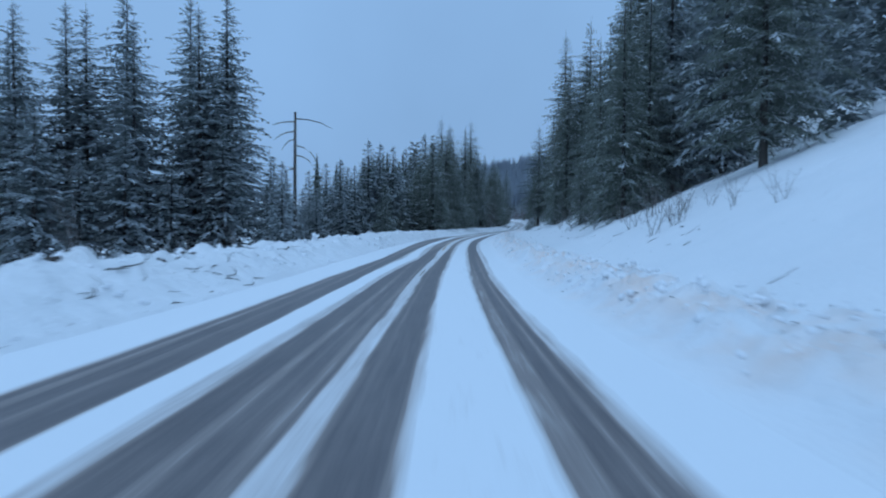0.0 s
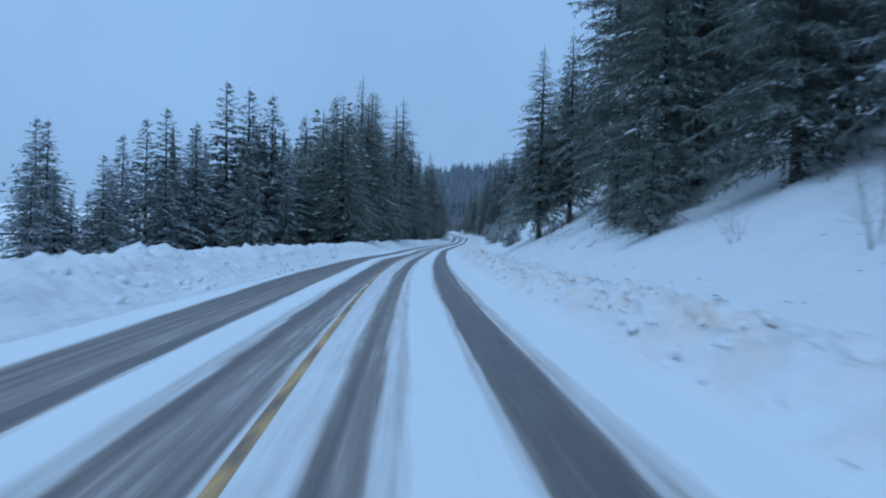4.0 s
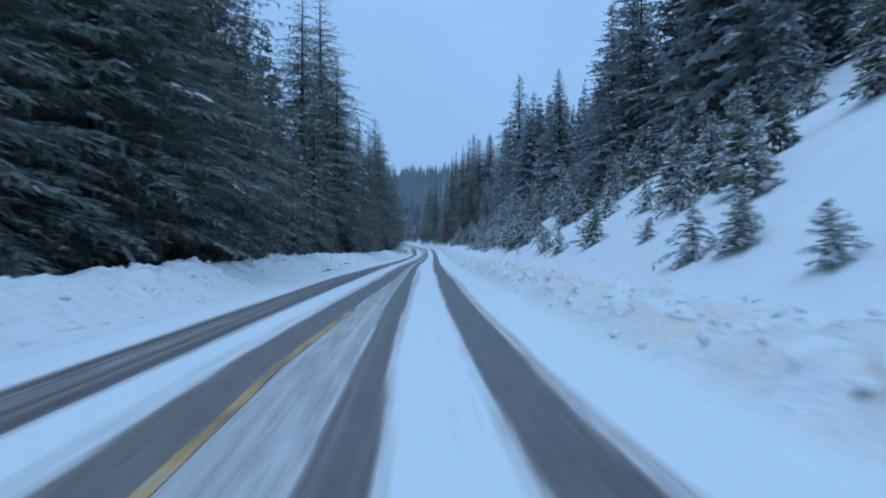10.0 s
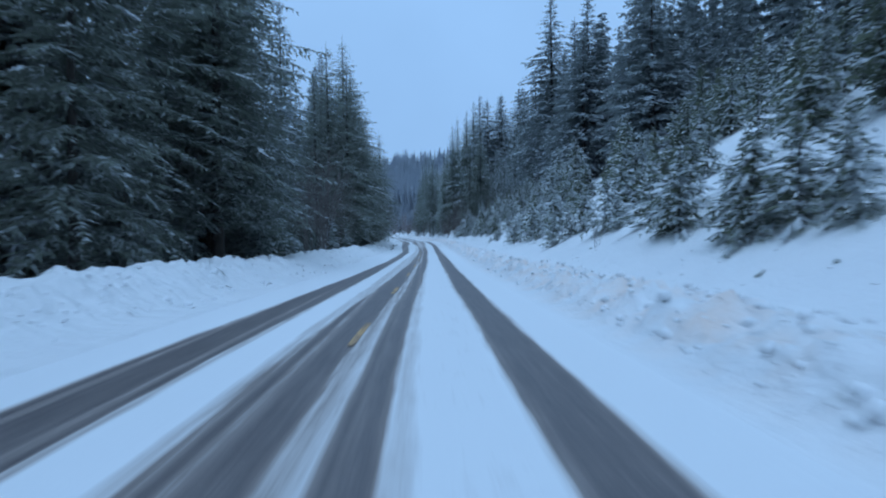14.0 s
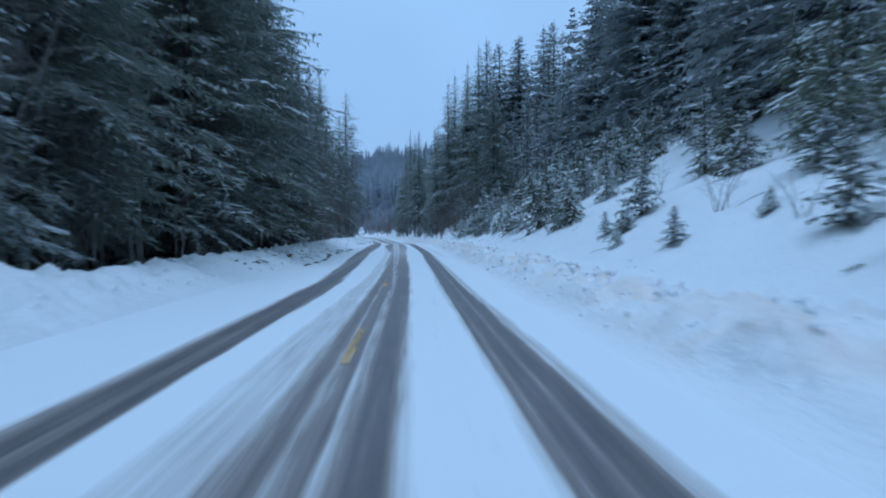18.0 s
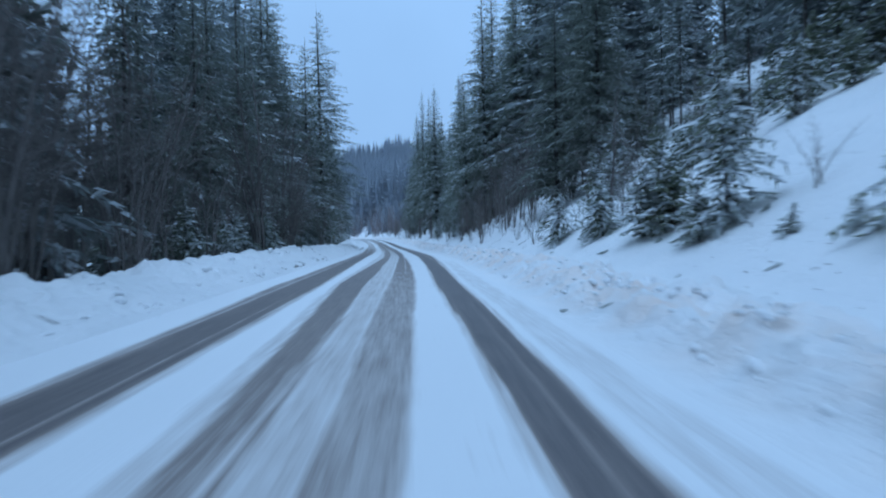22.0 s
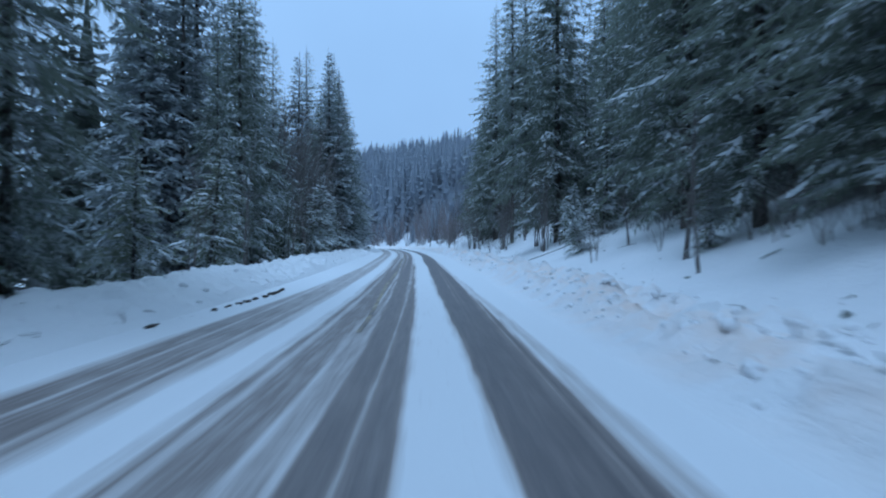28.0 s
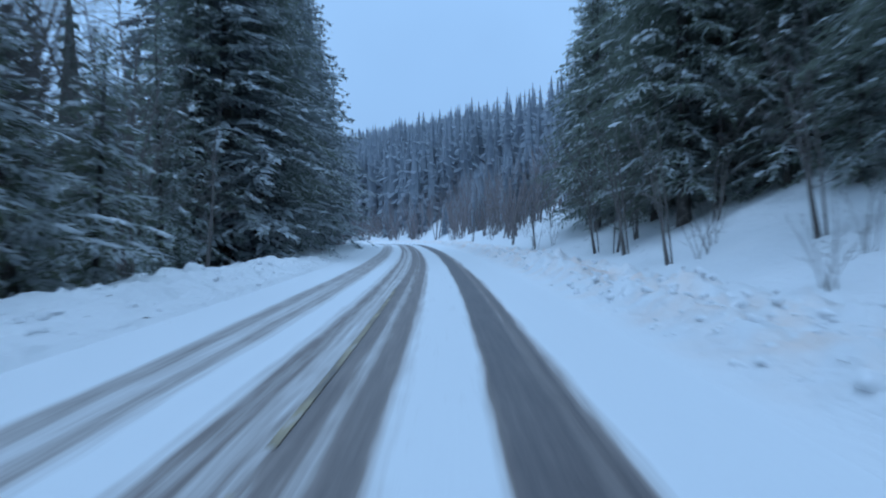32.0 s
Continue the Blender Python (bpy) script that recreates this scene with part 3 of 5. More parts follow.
# ---- trees ----
def conifer(seed, h, rad, start, whorl=0.5, per=6, gap=0.21, droop=0.35, twig=0.40, wid=0.052, load=0.3, ragged=0.25, leaf=0.36):
    """Vertices, faces and slots of a crown of drooping boughs, slot 1 being the snow they carry."""
    r = random.Random(seed)
    V, Fc, I = [], [], []

    def blade(a, b, w):
        ax = (b - a)
        side = ax.cross(Vector((0, 0, 1)))
        if side.length < 1e-4:
            side = Vector((1, 0, 0))
        side = side.normalized() * w
        dz = Vector((0, 0, r.uniform(-0.9, 0.6) * w))
        m = a + ax * r.uniform(0.0, 0.22)
        i = len(V)
        V.extend((m + side + dz, b, m - side - dz))
        Fc.append((i, i + 1, i + 2))
        I.append(0)

    def spray(a, b, w):
        """A feathered twig: short tapering needle tufts set alternately along it, drawn out to a tip."""
        ax = b - a
        n = max(1, min(5, int(ax.length / leaf + 0.3)))
        if n == 1:
            blade(a, b, w)
            return
        side = Vector((-ax.y, ax.x, 0))
        for j in range(n):
            p = a + ax * (j / n)
            sg = 0.42 * (1 if j % 2 else -1) * r.uniform(0.5, 1.3) * (j < n - 1)
            d = (ax + side * sg) / n * r.uniform(1.2, 1.7)
            blade(p, p + d + Vector((0, 0, r.uniform(-0.22, 0.05) * d.length)), w)

    def pad(curve, side, n, w):
        """A domed ridge of snow along a bough, ragged and tapered."""
        i = len(V)
        for k in range(n):
            v = k / (n - 1)
            ww = w * (0.25 + 1.1 * math.sin(math.pi * (0.12 + 0.80 * v))) * r.uniform(0.7, 1.25)
            c = curve(v)
            V.extend((c + side * ww - Vector((0, 0, 0.55 * ww)), c + Vector((0, 0, 0.45 * ww)), c - side * ww - Vector((0, 0, 0.55 * ww))))
        for k in range(n - 1):
            a = i + 3 * k
            Fc.extend(((a, a + 1, a + 4, a + 3), (a + 1, a + 2, a + 5, a + 4)))
            I.extend((1, 1))

    z = start * h
    while z < h * 0.985:
        f = (z - start * h) / (h - start * h)
        prof = (1 - f) ** 0.80 * min(1.0, 0.65 + f * 3.0)
        n = per if f < 0.8 else max(4, per - 1)
        a0 = r.uniform(0, 6.28)
        for b in range(n):
            L = rad * prof * r.uniform(1 - ragged * 1.6, 1 + ragged) + 0.05
            wq = wid * (0.4 + 0.6 * min(1.0, 2.2 * (1 - f)))
            az = a0 + b * 6.283 / n + r.uniform(-0.35, 0.35)
            zz = z + r.uniform(-0.5, 0.5) * whorl
            out = Vector((math.cos(az), math.sin(az), 0))
            side = Vector((-out.y, out.x, 0))
            lift = r.uniform(0.0, 0.25) + 0.45 * f + 0.8 * max(0.0, f - 0.85) / 0.15
            dr = droop * r.uniform(0.6, 1.4)
            sway = r.uniform(-0.12, 0.12)

            def spine(t):
                return out * (L * t) + side * (L * sway * t * t) + Vector((0, 0, zz + L * (lift * t - dr * t * t * 1.5 + 0.22 * dr * t ** 4)))

            nt = max(3, int(L / gap))
            carries = r.random() < load
            padw = (0.045 + 0.014 * min(L, 4.0)) * r.uniform(0.6, 1.3)
            for c in range((2 if L > 2.2 else 1) if carries else 0):
                a1 = r.uniform(0.3, 0.85)
                a2 = min(1.03, a1 + r.uniform(0.35, 0.8) / max(L, 0.8))
                pad(lambda v: spine(a1 + (a2 - a1) * v) + Vector((0, 0, 0.03)), side, 4, padw)
            for q in range(nt):
                t = (q + r.uniform(0.2, 0.8)) / nt
                p0, p1 = spine(t), spine(min(1.0, t + 1.3 / nt))
                ln = twig * (0.35 + 0.65 * L) * (1.12 - t) * min(1.0, 0.35 + 2.2 * t) * r.uniform(0.6, 1.25) + 0.08
                for sg in (1, -1):
                    tip = p0 + side * (sg * ln * r.uniform(0.55, 1.0)) + out * (ln * r.uniform(0.35, 0.9)) + Vector((0, 0, -ln * r.uniform(0.05, 0.6)))
                    spray(p0, tip, wq * r.uniform(0.7, 1.3))
                    if carries and L > 1.5 and r.random() < 0.16:
                        pad(lambda v: p0.lerp(tip, 0.15 + 0.75 * v) + Vector((0, 0, 0.25 * wq)), side, 3, 0.5 * padw)
                spray(p0, p1 + out * 0.1, wq * 0.9)
                if q % 2 and L > 0.7:
                    hang = r.uniform(0.2, 0.5) * min(1.0, L * 0.5)
                    spray(p0, p0 + side * r.uniform(-.15, .15) + out * r.uniform(0, .15) + Vector((0, 0, -hang)), wq)
        z += whorl * (1 - 0.5 * f) * r.uniform(0.75, 1.25)
    return V, Fc, I


def tube(pts, radii, sides=6):
    V, Fc = [], []
    for k, (p, rr) in enumerate(zip(pts, radii)):
        for j in range(sides):
            a = 6.28318 * j / sides
            V.append((p[0] + rr * math.cos(a), p[1] + rr * math.sin(a), p[2]))
    for k in range(len(pts) - 1):
        for j in range(sides):
            a, b = k * sides + j, k * sides + (j + 1) % sides
            Fc.append((a, b, b + sides, a + sides))
    return V, Fc


def stick(pts, radii, sides=5):
    """A bent stick of any direction."""
    V, Fc = [], []
    n = len(pts)
    for k, (p, rr) in enumerate(zip(pts, radii)):
        d = (pts[min(k + 1, n - 1)] - pts[max(k - 1, 0)]).normalized()
        a = d.orthogonal().normalized()
        c = d.cross(a)
        for j in range(sides):
            w = 6.28318 * j / sides
            V.append(tuple(p + a * (rr * math.cos(w)) + c * (rr * math.sin(w))))
    for k in range(n - 1):
        for j in range(sides):
            a, c = k * sides + j, k * sides + (j + 1) % sides
            Fc.append((a, c, c + sides, a + sides))
    return V, Fc


def fir(seed, h, rad, start, needles, kindname, label, stem=1.0, limbs=False, **kw):
    r = random.Random(seed + 99)
    root = tagged(new(kindname), label, "tree", group="roadside firs")
    lean = (r.uniform(-0.012, 0.012), r.uniform(-0.012, 0.012))
    zs = [-0.8 if h > 8 else -0.3, 0.0, 0.04 * h, 0.3 * h, 0.65 * h, 1.03 * h]
    r0 = (0.011 * h + 0.02) * stem
    V, Fc = tube([(lean[0] * z, lean[1] * z, z) for z in zs], [r0 * 1.5, r0 * 1.25, r0, r0 * 0.78, r0 * 0.42, 0.008], 8)
    if h > 8:
        # dead stubs on the bare lower stem
        for k in range(10):
            z, az, L = r.uniform(0.05, start + 0.10) * h, r.uniform(0, 6.28), r.uniform(0.6, 2.0)
            i = len(V)
            o = Vector((math.cos(az), math.sin(az), -0.2))
            sd = Vector((0, 0, 0.025))
            p0 = Vector((0, 0, z))
            V.extend((tuple(p0 + sd), tuple(p0 - sd), tuple(p0 + o * L - sd * 0.2), tuple(p0 + o * L + sd * 0.2)))
            Fc.append((i, i + 1, i + 2, i + 3))
    trunk = part("trunk", mesh_of("trunk", V, Fc, BARK, soft=True), root)
    if limbs:
        # long dead branches low on the stem
        for k in range(3):
            z, az, L = r.uniform(0.06, start + 0.14) * h, r.uniform(0, 6.28), r.uniform(1.6, 3.4)
            o, sd = Vector((math.cos(az), math.sin(az), 0)), Vector((-math.sin(az), math.cos(az), 0))
            P = [Vector((lean[0] * z, lean[1] * z, z)) + o * (L * q) + sd * (0.16 * L * q * q * r.uniform(-1, 1)) + Vector((0, 0, L * (0.10 * q - 0.38 * q * q))) for q in (0, 0.35, 0.7, 1.0)]
            v, f = stick(P, [0.035, 0.028, 0.018, 0.006], 5)
            for q in range(4):
                a = P[1].lerp(P[3], r.uniform(0.1, 0.9))
                b = a + (o * r.uniform(0.1, 0.5) + sd * r.uniform(-0.5, 0.5) + Vector((0, 0, r.uniform(-0.4, 0.1)))) * (0.4 * L)
                v2, f2 = stick([a, a.lerp(b, 0.5) + Vector((0, 0, 0.03)), b], [0.012, 0.009, 0.004], 3)
                m = len(v)
                v = list(v) + list(v2)
                f = list(f) + [tuple(c + m for c in g) for g in f2]
            part("dead_branch", mesh_of("dead_branch", v, f, GREYWOOD), trunk, "bare grey dead branch")
    V, Fc, I = conifer(seed, h, rad, start, **kw)
    V = np.array([tuple(v) for v in V])
    part("crown", mesh_of("crown", V, np.array([f for f, i in zip(Fc, I) if i == 0]), needles), root)
    if 1 in I:
        fs = np.array([f for f, i in zip(Fc, I) if i == 1])
        used, inv = np.unique(fs, return_inverse=True)
        part("branch_snow", mesh_of("branch_snow", V[used], inv.reshape(-1, 4), TUFT, soft=True), root, "snow lying on the boughs")["kind"] = "stuff"
    return root


LB_TALL = "tall dark green fir with snow-dusted drooping boughs in snow"
TALL = [fir(1, 26, 5.8, 0.11, NEEDLES, "fir_tree", LB_TALL, limbs=True, load=0.09),
        fir(3, 22, 5.4, 0.08, NEEDLES, "fir_tree", LB_TALL, limbs=True, load=0.10),
        fir(4, 32, 6.2, 0.16, NEEDLES, "fir_tree", LB_TALL, limbs=True, load=0.08, ragged=0.42, whorl=0.6),
        fir(5, 18, 4.6, 0.03, NEEDLES, "fir_tree", LB_TALL, limbs=True, load=0.13),
        fir(10, 18, 2.5, 0.20, NEEDLES_PALE, "fir_tree", "slender pale fir with a thin bare stem and snowy boughs", stem=0.5, whorl=0.62, per=5, load=0.55, ragged=0.45, droop=0.28)]
TALL_H = [26, 22, 32, 18, 18]
LB_LADEN = "tall green fir with boughs heavily laden with snow"
LADEN = [fir(1, 26, 5.8, 0.06, NEEDLES_LADEN, "fir_tree", LB_LADEN, limbs=True, load=0.30),
         fir(3, 22, 5.4, 0.04, NEEDLES_LADEN, "fir_tree", LB_LADEN, limbs=True, load=0.34),
         fir(4, 32, 6.2, 0.16, NEEDLES_LADEN, "fir_tree", LB_LADEN, limbs=True, load=0.28, ragged=0.42, whorl=0.6),
         fir(5, 18, 4.6, 0.03, NEEDLES_LADEN, "fir_tree", LB_LADEN, limbs=True, load=0.36)]
MIDK = dict(whorl=0.66, gap=0.42, wid=0.135, twig=0.50, per=6, leaf=0.62)
MID = [fir(6, 26, 5.6, 0.04, NEEDLES_FROST_HAZE, "fir_tree", LB_TALL, load=0.12, **MIDK),
       fir(7, 21, 5.1, 0.03, NEEDLES_FROST_HAZE, "fir_tree", LB_TALL, load=0.15, **MIDK),
       fir(8, 32, 6.0, 0.10, NEEDLES_FROST_HAZE, "fir_tree", LB_TALL, load=0.1, ragged=0.4, **MIDK),
       fir(9, 16, 4.2, 0.02, NEEDLES_FROST_HAZE, "fir_tree", LB_TALL, load=0.15, **MIDK)]
MID_H = [26, 21, 32, 16]
LB_YOUNG = "young green fir carrying snow on the snowy slope"
YK = dict(per=6, wid=0.046, gap=0.16, twig=0.52, ragged=0.6, load=0.85)
YL = dict(per=6, wid=0.085, gap=0.30, twig=0.6, ragged=0.45, load=0.7)
YOUNG = [fir(11, 3.0, 1.15, 0.05, NEEDLES_YOUNG, "fir_sapling", LB_YOUNG, whorl=0.21, droop=0.30, **YK),
         fir(12, 2.0, 0.95, 0.04, NEEDLES_YOUNG, "fir_sapling", LB_YOUNG, whorl=0.18, droop=0.25, **YK),
         fir(13, 5.5, 1.75, 0.06, NEEDLES_YOUNG, "fir_sapling", LB_YOUNG, whorl=0.30, droop=0.35, **YK),
         fir(14, 8.0, 2.3, 0.05, NEEDLES_YOUNG, "fir_sapling", LB_YOUNG, whorl=0.38, droop=0.35, **YK),
         fir(15, 2.4, 1.25, 0.03, NEEDLES_YOUNG, "fir_sapling", "bushy young fir bent under snow on the slope", whorl=0.20, droop=0.55, **YK)]
YOUNG_H = [3.0, 2.0, 5.5, 8.0, 2.4]
FARYOUNG = [fir(16, 3.0, 1.15, 0.05, NEEDLES_YOUNG, "fir_sapling", LB_YOUNG, whorl=0.30, droop=0.30, **YL),
            fir(17, 2.0, 0.95, 0.04, NEEDLES_YOUNG, "fir_sapling", LB_YOUNG, whorl=0.25, droop=0.25, **YL),
            fir(18, 5.5, 1.75, 0.06, NEEDLES_YOUNG, "fir_sapling", LB_YOUNG, whorl=0.42, droop=0.35, **YL),
            fir(19, 8.0, 2.3, 0.05, NEEDLES_YOUNG, "fir_sapling", LB_YOUNG, whorl=0.52, droop=0.35, **YL),
            fir(20, 2.4, 1.25, 0.03, NEEDLES_YOUNG, "fir_sapling", "bushy young fir bent under snow on the slope", whorl=0.29, droop=0.55, **YL)]
used_first = set()


def plant(protos, heights, k, s, u, h, rz, sink=0.15, world=None, wide=1.0):
    if world is None:
        x, y, z = (float(v) for v in ground_z(s, u))
    else:
        x, y, z = world
    if protos is TALL and k < 4 and y > 392:
        protos, wide = LADEN, 0.82 * wide
    f = h / heights[k]
    tip = (rl.gauss(0, 0.10), rl.gauss(0, 0.10)) if protos[0].name.startswith("fir_sapling") else (0, 0)
    m = Matrix.LocRotScale((x, y, z - sink), Euler((tip[0], tip[1], rz)), (f * wide, f * wide, f))
    ob = protos[k]
    if ob.name not in used_first:
        used_first.add(ob.name)
        ob.matrix_basis = m
        return ob
    c = copy_thing(ob, Matrix.Identity(4))
    c.matrix_basis = m
    return c


rt = random.Random(21)
rl = random.Random(22)


def to_s(y):
    """Way s of a world y before the last bend."""
    return float(np.interp(y, LINE[:, 1], SK)) if y < 470 else y


def fir_at(x, y, top, k=None, near=None, wide=1.15):
    """A tall fir at a world place whose tip reaches a given height."""
    s = to_s(y)
    lx = float(np.interp(s, SK, LINE[:, 0]))
    gx, gy, gz = (float(v) for v in ground_z(s, x - lx))
    h = max(5.0, top - gz)
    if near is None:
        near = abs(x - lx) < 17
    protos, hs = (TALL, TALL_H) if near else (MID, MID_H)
    if k is None:
        k = min(range(4), key=lambda q: abs(hs[q] - h) + rt.uniform(0, 6))
    return plant(protos, hs, k, 0, 0, h, rt.uniform(0, 6.28), world=(x, y, gz), wide=wide)


# skyline firs, left of the road: x, y, height of the tip
for x, y, top in [(-32, 79, 30), (-34, 75, 27), (-37.5, 80, 30), (-41, 72, 25), (-45, 78, 31), (-48, 74, 27), (-51, 75, 28), (-55, 71, 27), (-59, 76, 25), (-36, 88, 27), (-30, 72, 13), (-62, 70, 22),
                  (-21, 66, 8), (-47, 62, 14), (-62, 60, 17), (-28, 84, 10), (-39, 66, 12), (-43, 64, 9), (-52, 66, 13), (-35, 69, 9), (-57, 62, 10), (-26, 76, 6)]:
    fir_at(x - 2.6, y, top, wide=1.3)
for x, y, top in [(-24.5, 127, 16.4), (-22.6, 129, 16), (-20.3, 129, 15.5), (-28, 119, 12.3), (-16.5, 141, 15.8), (-12.8, 132, 10), (-13.4, 134, 16.6), (-32, 124, 12), (-25, 140, 15), (-18.5, 136, 11), (-22.5, 160, 18), (-18.8, 166, 22),
                  (-13.3, 163, 21), (-15, 152, 17), (-20, 150, 14), (-27, 150, 15), (-34, 145, 14), (-17.5, 158, 19), (-36, 112, 10), (-40, 118, 11), (-27, 116, 6), (-30, 134, 12)]:
    fir_at(x - 1.4, y, top, wide=1.25)
for x, y, top in [(-21, 141, 10), (-18, 143, 12), (-26, 131, 8), (-14.5, 157, 17), (-13.5, 170, 24), (-16, 176, 27), (-13.8, 183, 26), (-33, 104, 6), (-30, 110, 7), (-37, 130, 11), (-22, 146, 13)]:
    fir_at(x - 1.4, y, top, wide=1.25)
fir_at(-27.5, 122, 11.4, wide=1.2)
for k in range(16):
    fir_at(rt.uniform(-40, -18), rt.uniform(108, 142), rt.uniform(3.5, 9))
for x, y, top in [(-13, 235, 34), (-14.3, 223, 30.5), (-11, 230, 24), (-7.4, 291, 26.5), (-6.8, 284, 22), (-8, 272, 21), (-3.6, 407, 30), (-5, 400, 24), (-8.5, 395, 32.4), (-7.4, 384, 27), (-11.5, 388, 30), (-7.5, 494, 24), (-9, 499, 27), (-13, 503, 29), (-8.5, 450, 17)]:
    fir_at(x, y, top)
def clearing(s, u):
    """Two lanes felled slantwise through the wood on the left."""
    return any(lo < -u / max(1.0, s - s0) < hi and s < s0 + 95 for s0, lo, hi in ((247, 0.43, 0.60), (309, 0.36, 0.49)))


# full dark firs before the felled lane
for s, u, h in ((298.5, -10.4, 23), (303, -10.6, 26), (307.5, -10.6, 21)):
    plant(TALL, TALL_H, rt.choice((0, 1)), s, u, h, rt.uniform(0, 6.28), wide=1.25)

# dense edge of the wood on the left
s = 178.0
while s < 506:
    thin = 222 > s > 206 or 436 > s > 420 or 266 > s > 246 or 342 > s > 320
    if 460 < s < 491:
        s += 5.0
        continue
    for u, hh, sp in ((-11.3, 16, 1.0), (-14.6, 25, 0.95)):
        if rt.random() > (0.3 if thin else sp * 0.93) or clearing(s, u):
            continue
        front = u > -12 and s < 500
        protos, hs = (TALL, TALL_H) if front else (MID, MID_H)
        plant(protos, hs, rt.choice((0, 1, 3) if front else (0, 1, 2)), s + rt.uniform(-2, 2), u + rt.uniform(-1.3, 0.7) - (0.8 if s < 260 else 0), hh * rt.uniform(0.75, 1.25), rt.uniform(0, 6.28), wide=0.88 if front else 1.0)
    s += 5.3

# tall firs on the right, above the cut
for x, y, top in [(8.6, 97, 28.6), (9, 92, 24), (11, 88, 28), (8, 84, 20), (12, 102, 27), (13, 110, 24), (11, 76, 23), (14.5, 70, 27), (11.5, 54, 24), (13, 56, 30),
                  (14, 48, 28), (11.5, 44, 20), (16, 40, 27), (18, 52, 30), (16, 66, 31), (15, 80, 31), (17, 92, 30), (19, 74, 30), (21, 60, 32), (15, 28, 26), (7.2, 52, 8), (6.6, 88, 9), (8.5, 48, 9), (6.4, 80, 8), (6.8, 84, 10), (8.8, 51, 15), (9.2, 40, 18), (10.8, 61, 21)]:
    fir_at(x, y, top, wide=0.92)
for x, y, top in [(5.2, 110.5, 17), (7.5, 109, 18)]:
    fir_at(x, y, top, 0, True)
for x, y, top in [(27, 320, 42), (24, 262, 27.6), (30, 310, 30), (28.5, 388, 37), (29, 394, 38), (33, 382, 38), (34, 393, 40), (21, 405, 36), (20, 399, 32), (17, 405, 32), (18.8, 409, 34.5), (22, 395, 37), (24.2, 399, 39), (24.8, 390, 36), (29.7, 346, 25),
                  (18.5, 472, 24)]:
    fir_at(x, y, top, wide=1.35 if x > 22 else 1.0)
for x, y, top in [(17.5, 208, 24), (18.5, 203, 27), (20, 210, 29), (21, 199, 30), (21, 217, 24)]:
    fir_at(x, y, top, near=False)
for x, y, top in [(16.2, 428, 26), (17.5, 436, 28), (15.6, 419, 23), (15.2, 411, 21), (13.6, 447, 28)]:
    fir_at(x, y, top, 0, True, wide=1.0)
for s, u, h in ((408, 14.5, 12), (403, 11.8, 11), (391, 12.5, 10), (386, 15.5, 12), (380, 16.5, 12), (393, 16, 13), (438, 10.4, 10), (446, 11, 12)):
    plant(TALL, TALL_H, 4, s, u, h, rt.uniform(0, 6.28))
s = 404.0
while s < 505:
    for u, hh in ((12.2, 13), (15.2, 17), (18.5, 20)):
        if 448 < s < 468 and u < 13 or rt.random() < (0.1 if u < 13 else 0.28):
            continue
        plant(TALL, TALL_H, rt.choice((0, 1, 3, 3)), s + rt.uniform(-1.9, 1.9), u + rt.uniform(-0.9, 0.9), hh * rt.uniform(0.75, 1.25), rt.uniform(0, 6.28), wide=1.05)
    s += 4.8
for s, u, h, k in ((433, 12.6, 17, 1), (428, 14.5, 19, 0), (436, 16, 20, 1), (447, 17, 15, 4), (474, 13.5, 18, 2), (483, 9.4, 27, 0), (367, 11.8, 16, 1), (362, 13.8, 19, 0), (371, 15, 20, 0), (455, 17, 15, 4), (462, 14.5, 14, 4)):
    plant(TALL, TALL_H, k, s, u, h, rt.uniform(0, 6.28))
for s, u, h in ((467.4, 8.9, 30), (468.4, 10.4, 28)):
    plant(TALL, TALL_H, 2, s, u, h, rt.uniform(0, 6.28), wide=0.62)
for s, u, h in ((439, 8.7, 3.4), (434, 8.2, 3.0), (419, 8.9, 2.8), (446, 9.6, 3.2), (437, 9.9, 4.2)):
    plant(YOUNG, YOUNG_H, 2, s, u, h, rt.uniform(0, 6.28), sink=0.08)
for k in range(22):
    y = rt.uniform(190, 345)
    if 206 < y < 256:
        continue
    fir_at(float(np.interp(to_s(y), SK, LINE[:, 0])) + rt.uniform(19, 26), y, rt.uniform(22, 32))
s = 346.0
while s < 398:
    for u, hh in ((18, 11), (20.5, 17)):
        if rt.random() < 0.8:
            plant(TALL, TALL_H, 4, s + rt.uniform(-2, 2), u + rt.uniform(-1.2, 1.4), hh * rt.uniform(0.75, 1.25), rt.uniform(0, 6.28))
    s += 6.0
for s, u, h in ((464, -12, 8.5), (469, -12.5, 9), (476, -12.5, 9), (481, -12, 9.5), (486, -11.5, 11), (491, -11.5, 19)):
    plant(TALL, TALL_H, rt.choice((1, 3)), s, u, h, rt.uniform(0, 6.28), wide=1.25)
for s, u, h in ((508, -10.0, 25), (514, -9.6, 24), (521, -10.4, 27), (529, -10.2, 25), (500, -10.8, 27), (492, -10.2, 23)):
    plant(MID, MID_H, 0, s, u, h, rt.uniform(0, 6.28), wide=1.12)
for s, u, h in ((484, 11.2, 19), (488, 9.8, 16), (493, 11.0, 21), (498, 9.6, 17), (503, 10.8, 19), (497, 13.5, 24), (489, 14, 25), (481, 14.5, 22), (508, 12.5, 20)):
    plant(TALL, TALL_H, rt.choice((0, 1, 3)), s, u, h, rt.uniform(0, 6.28), wide=1.1)
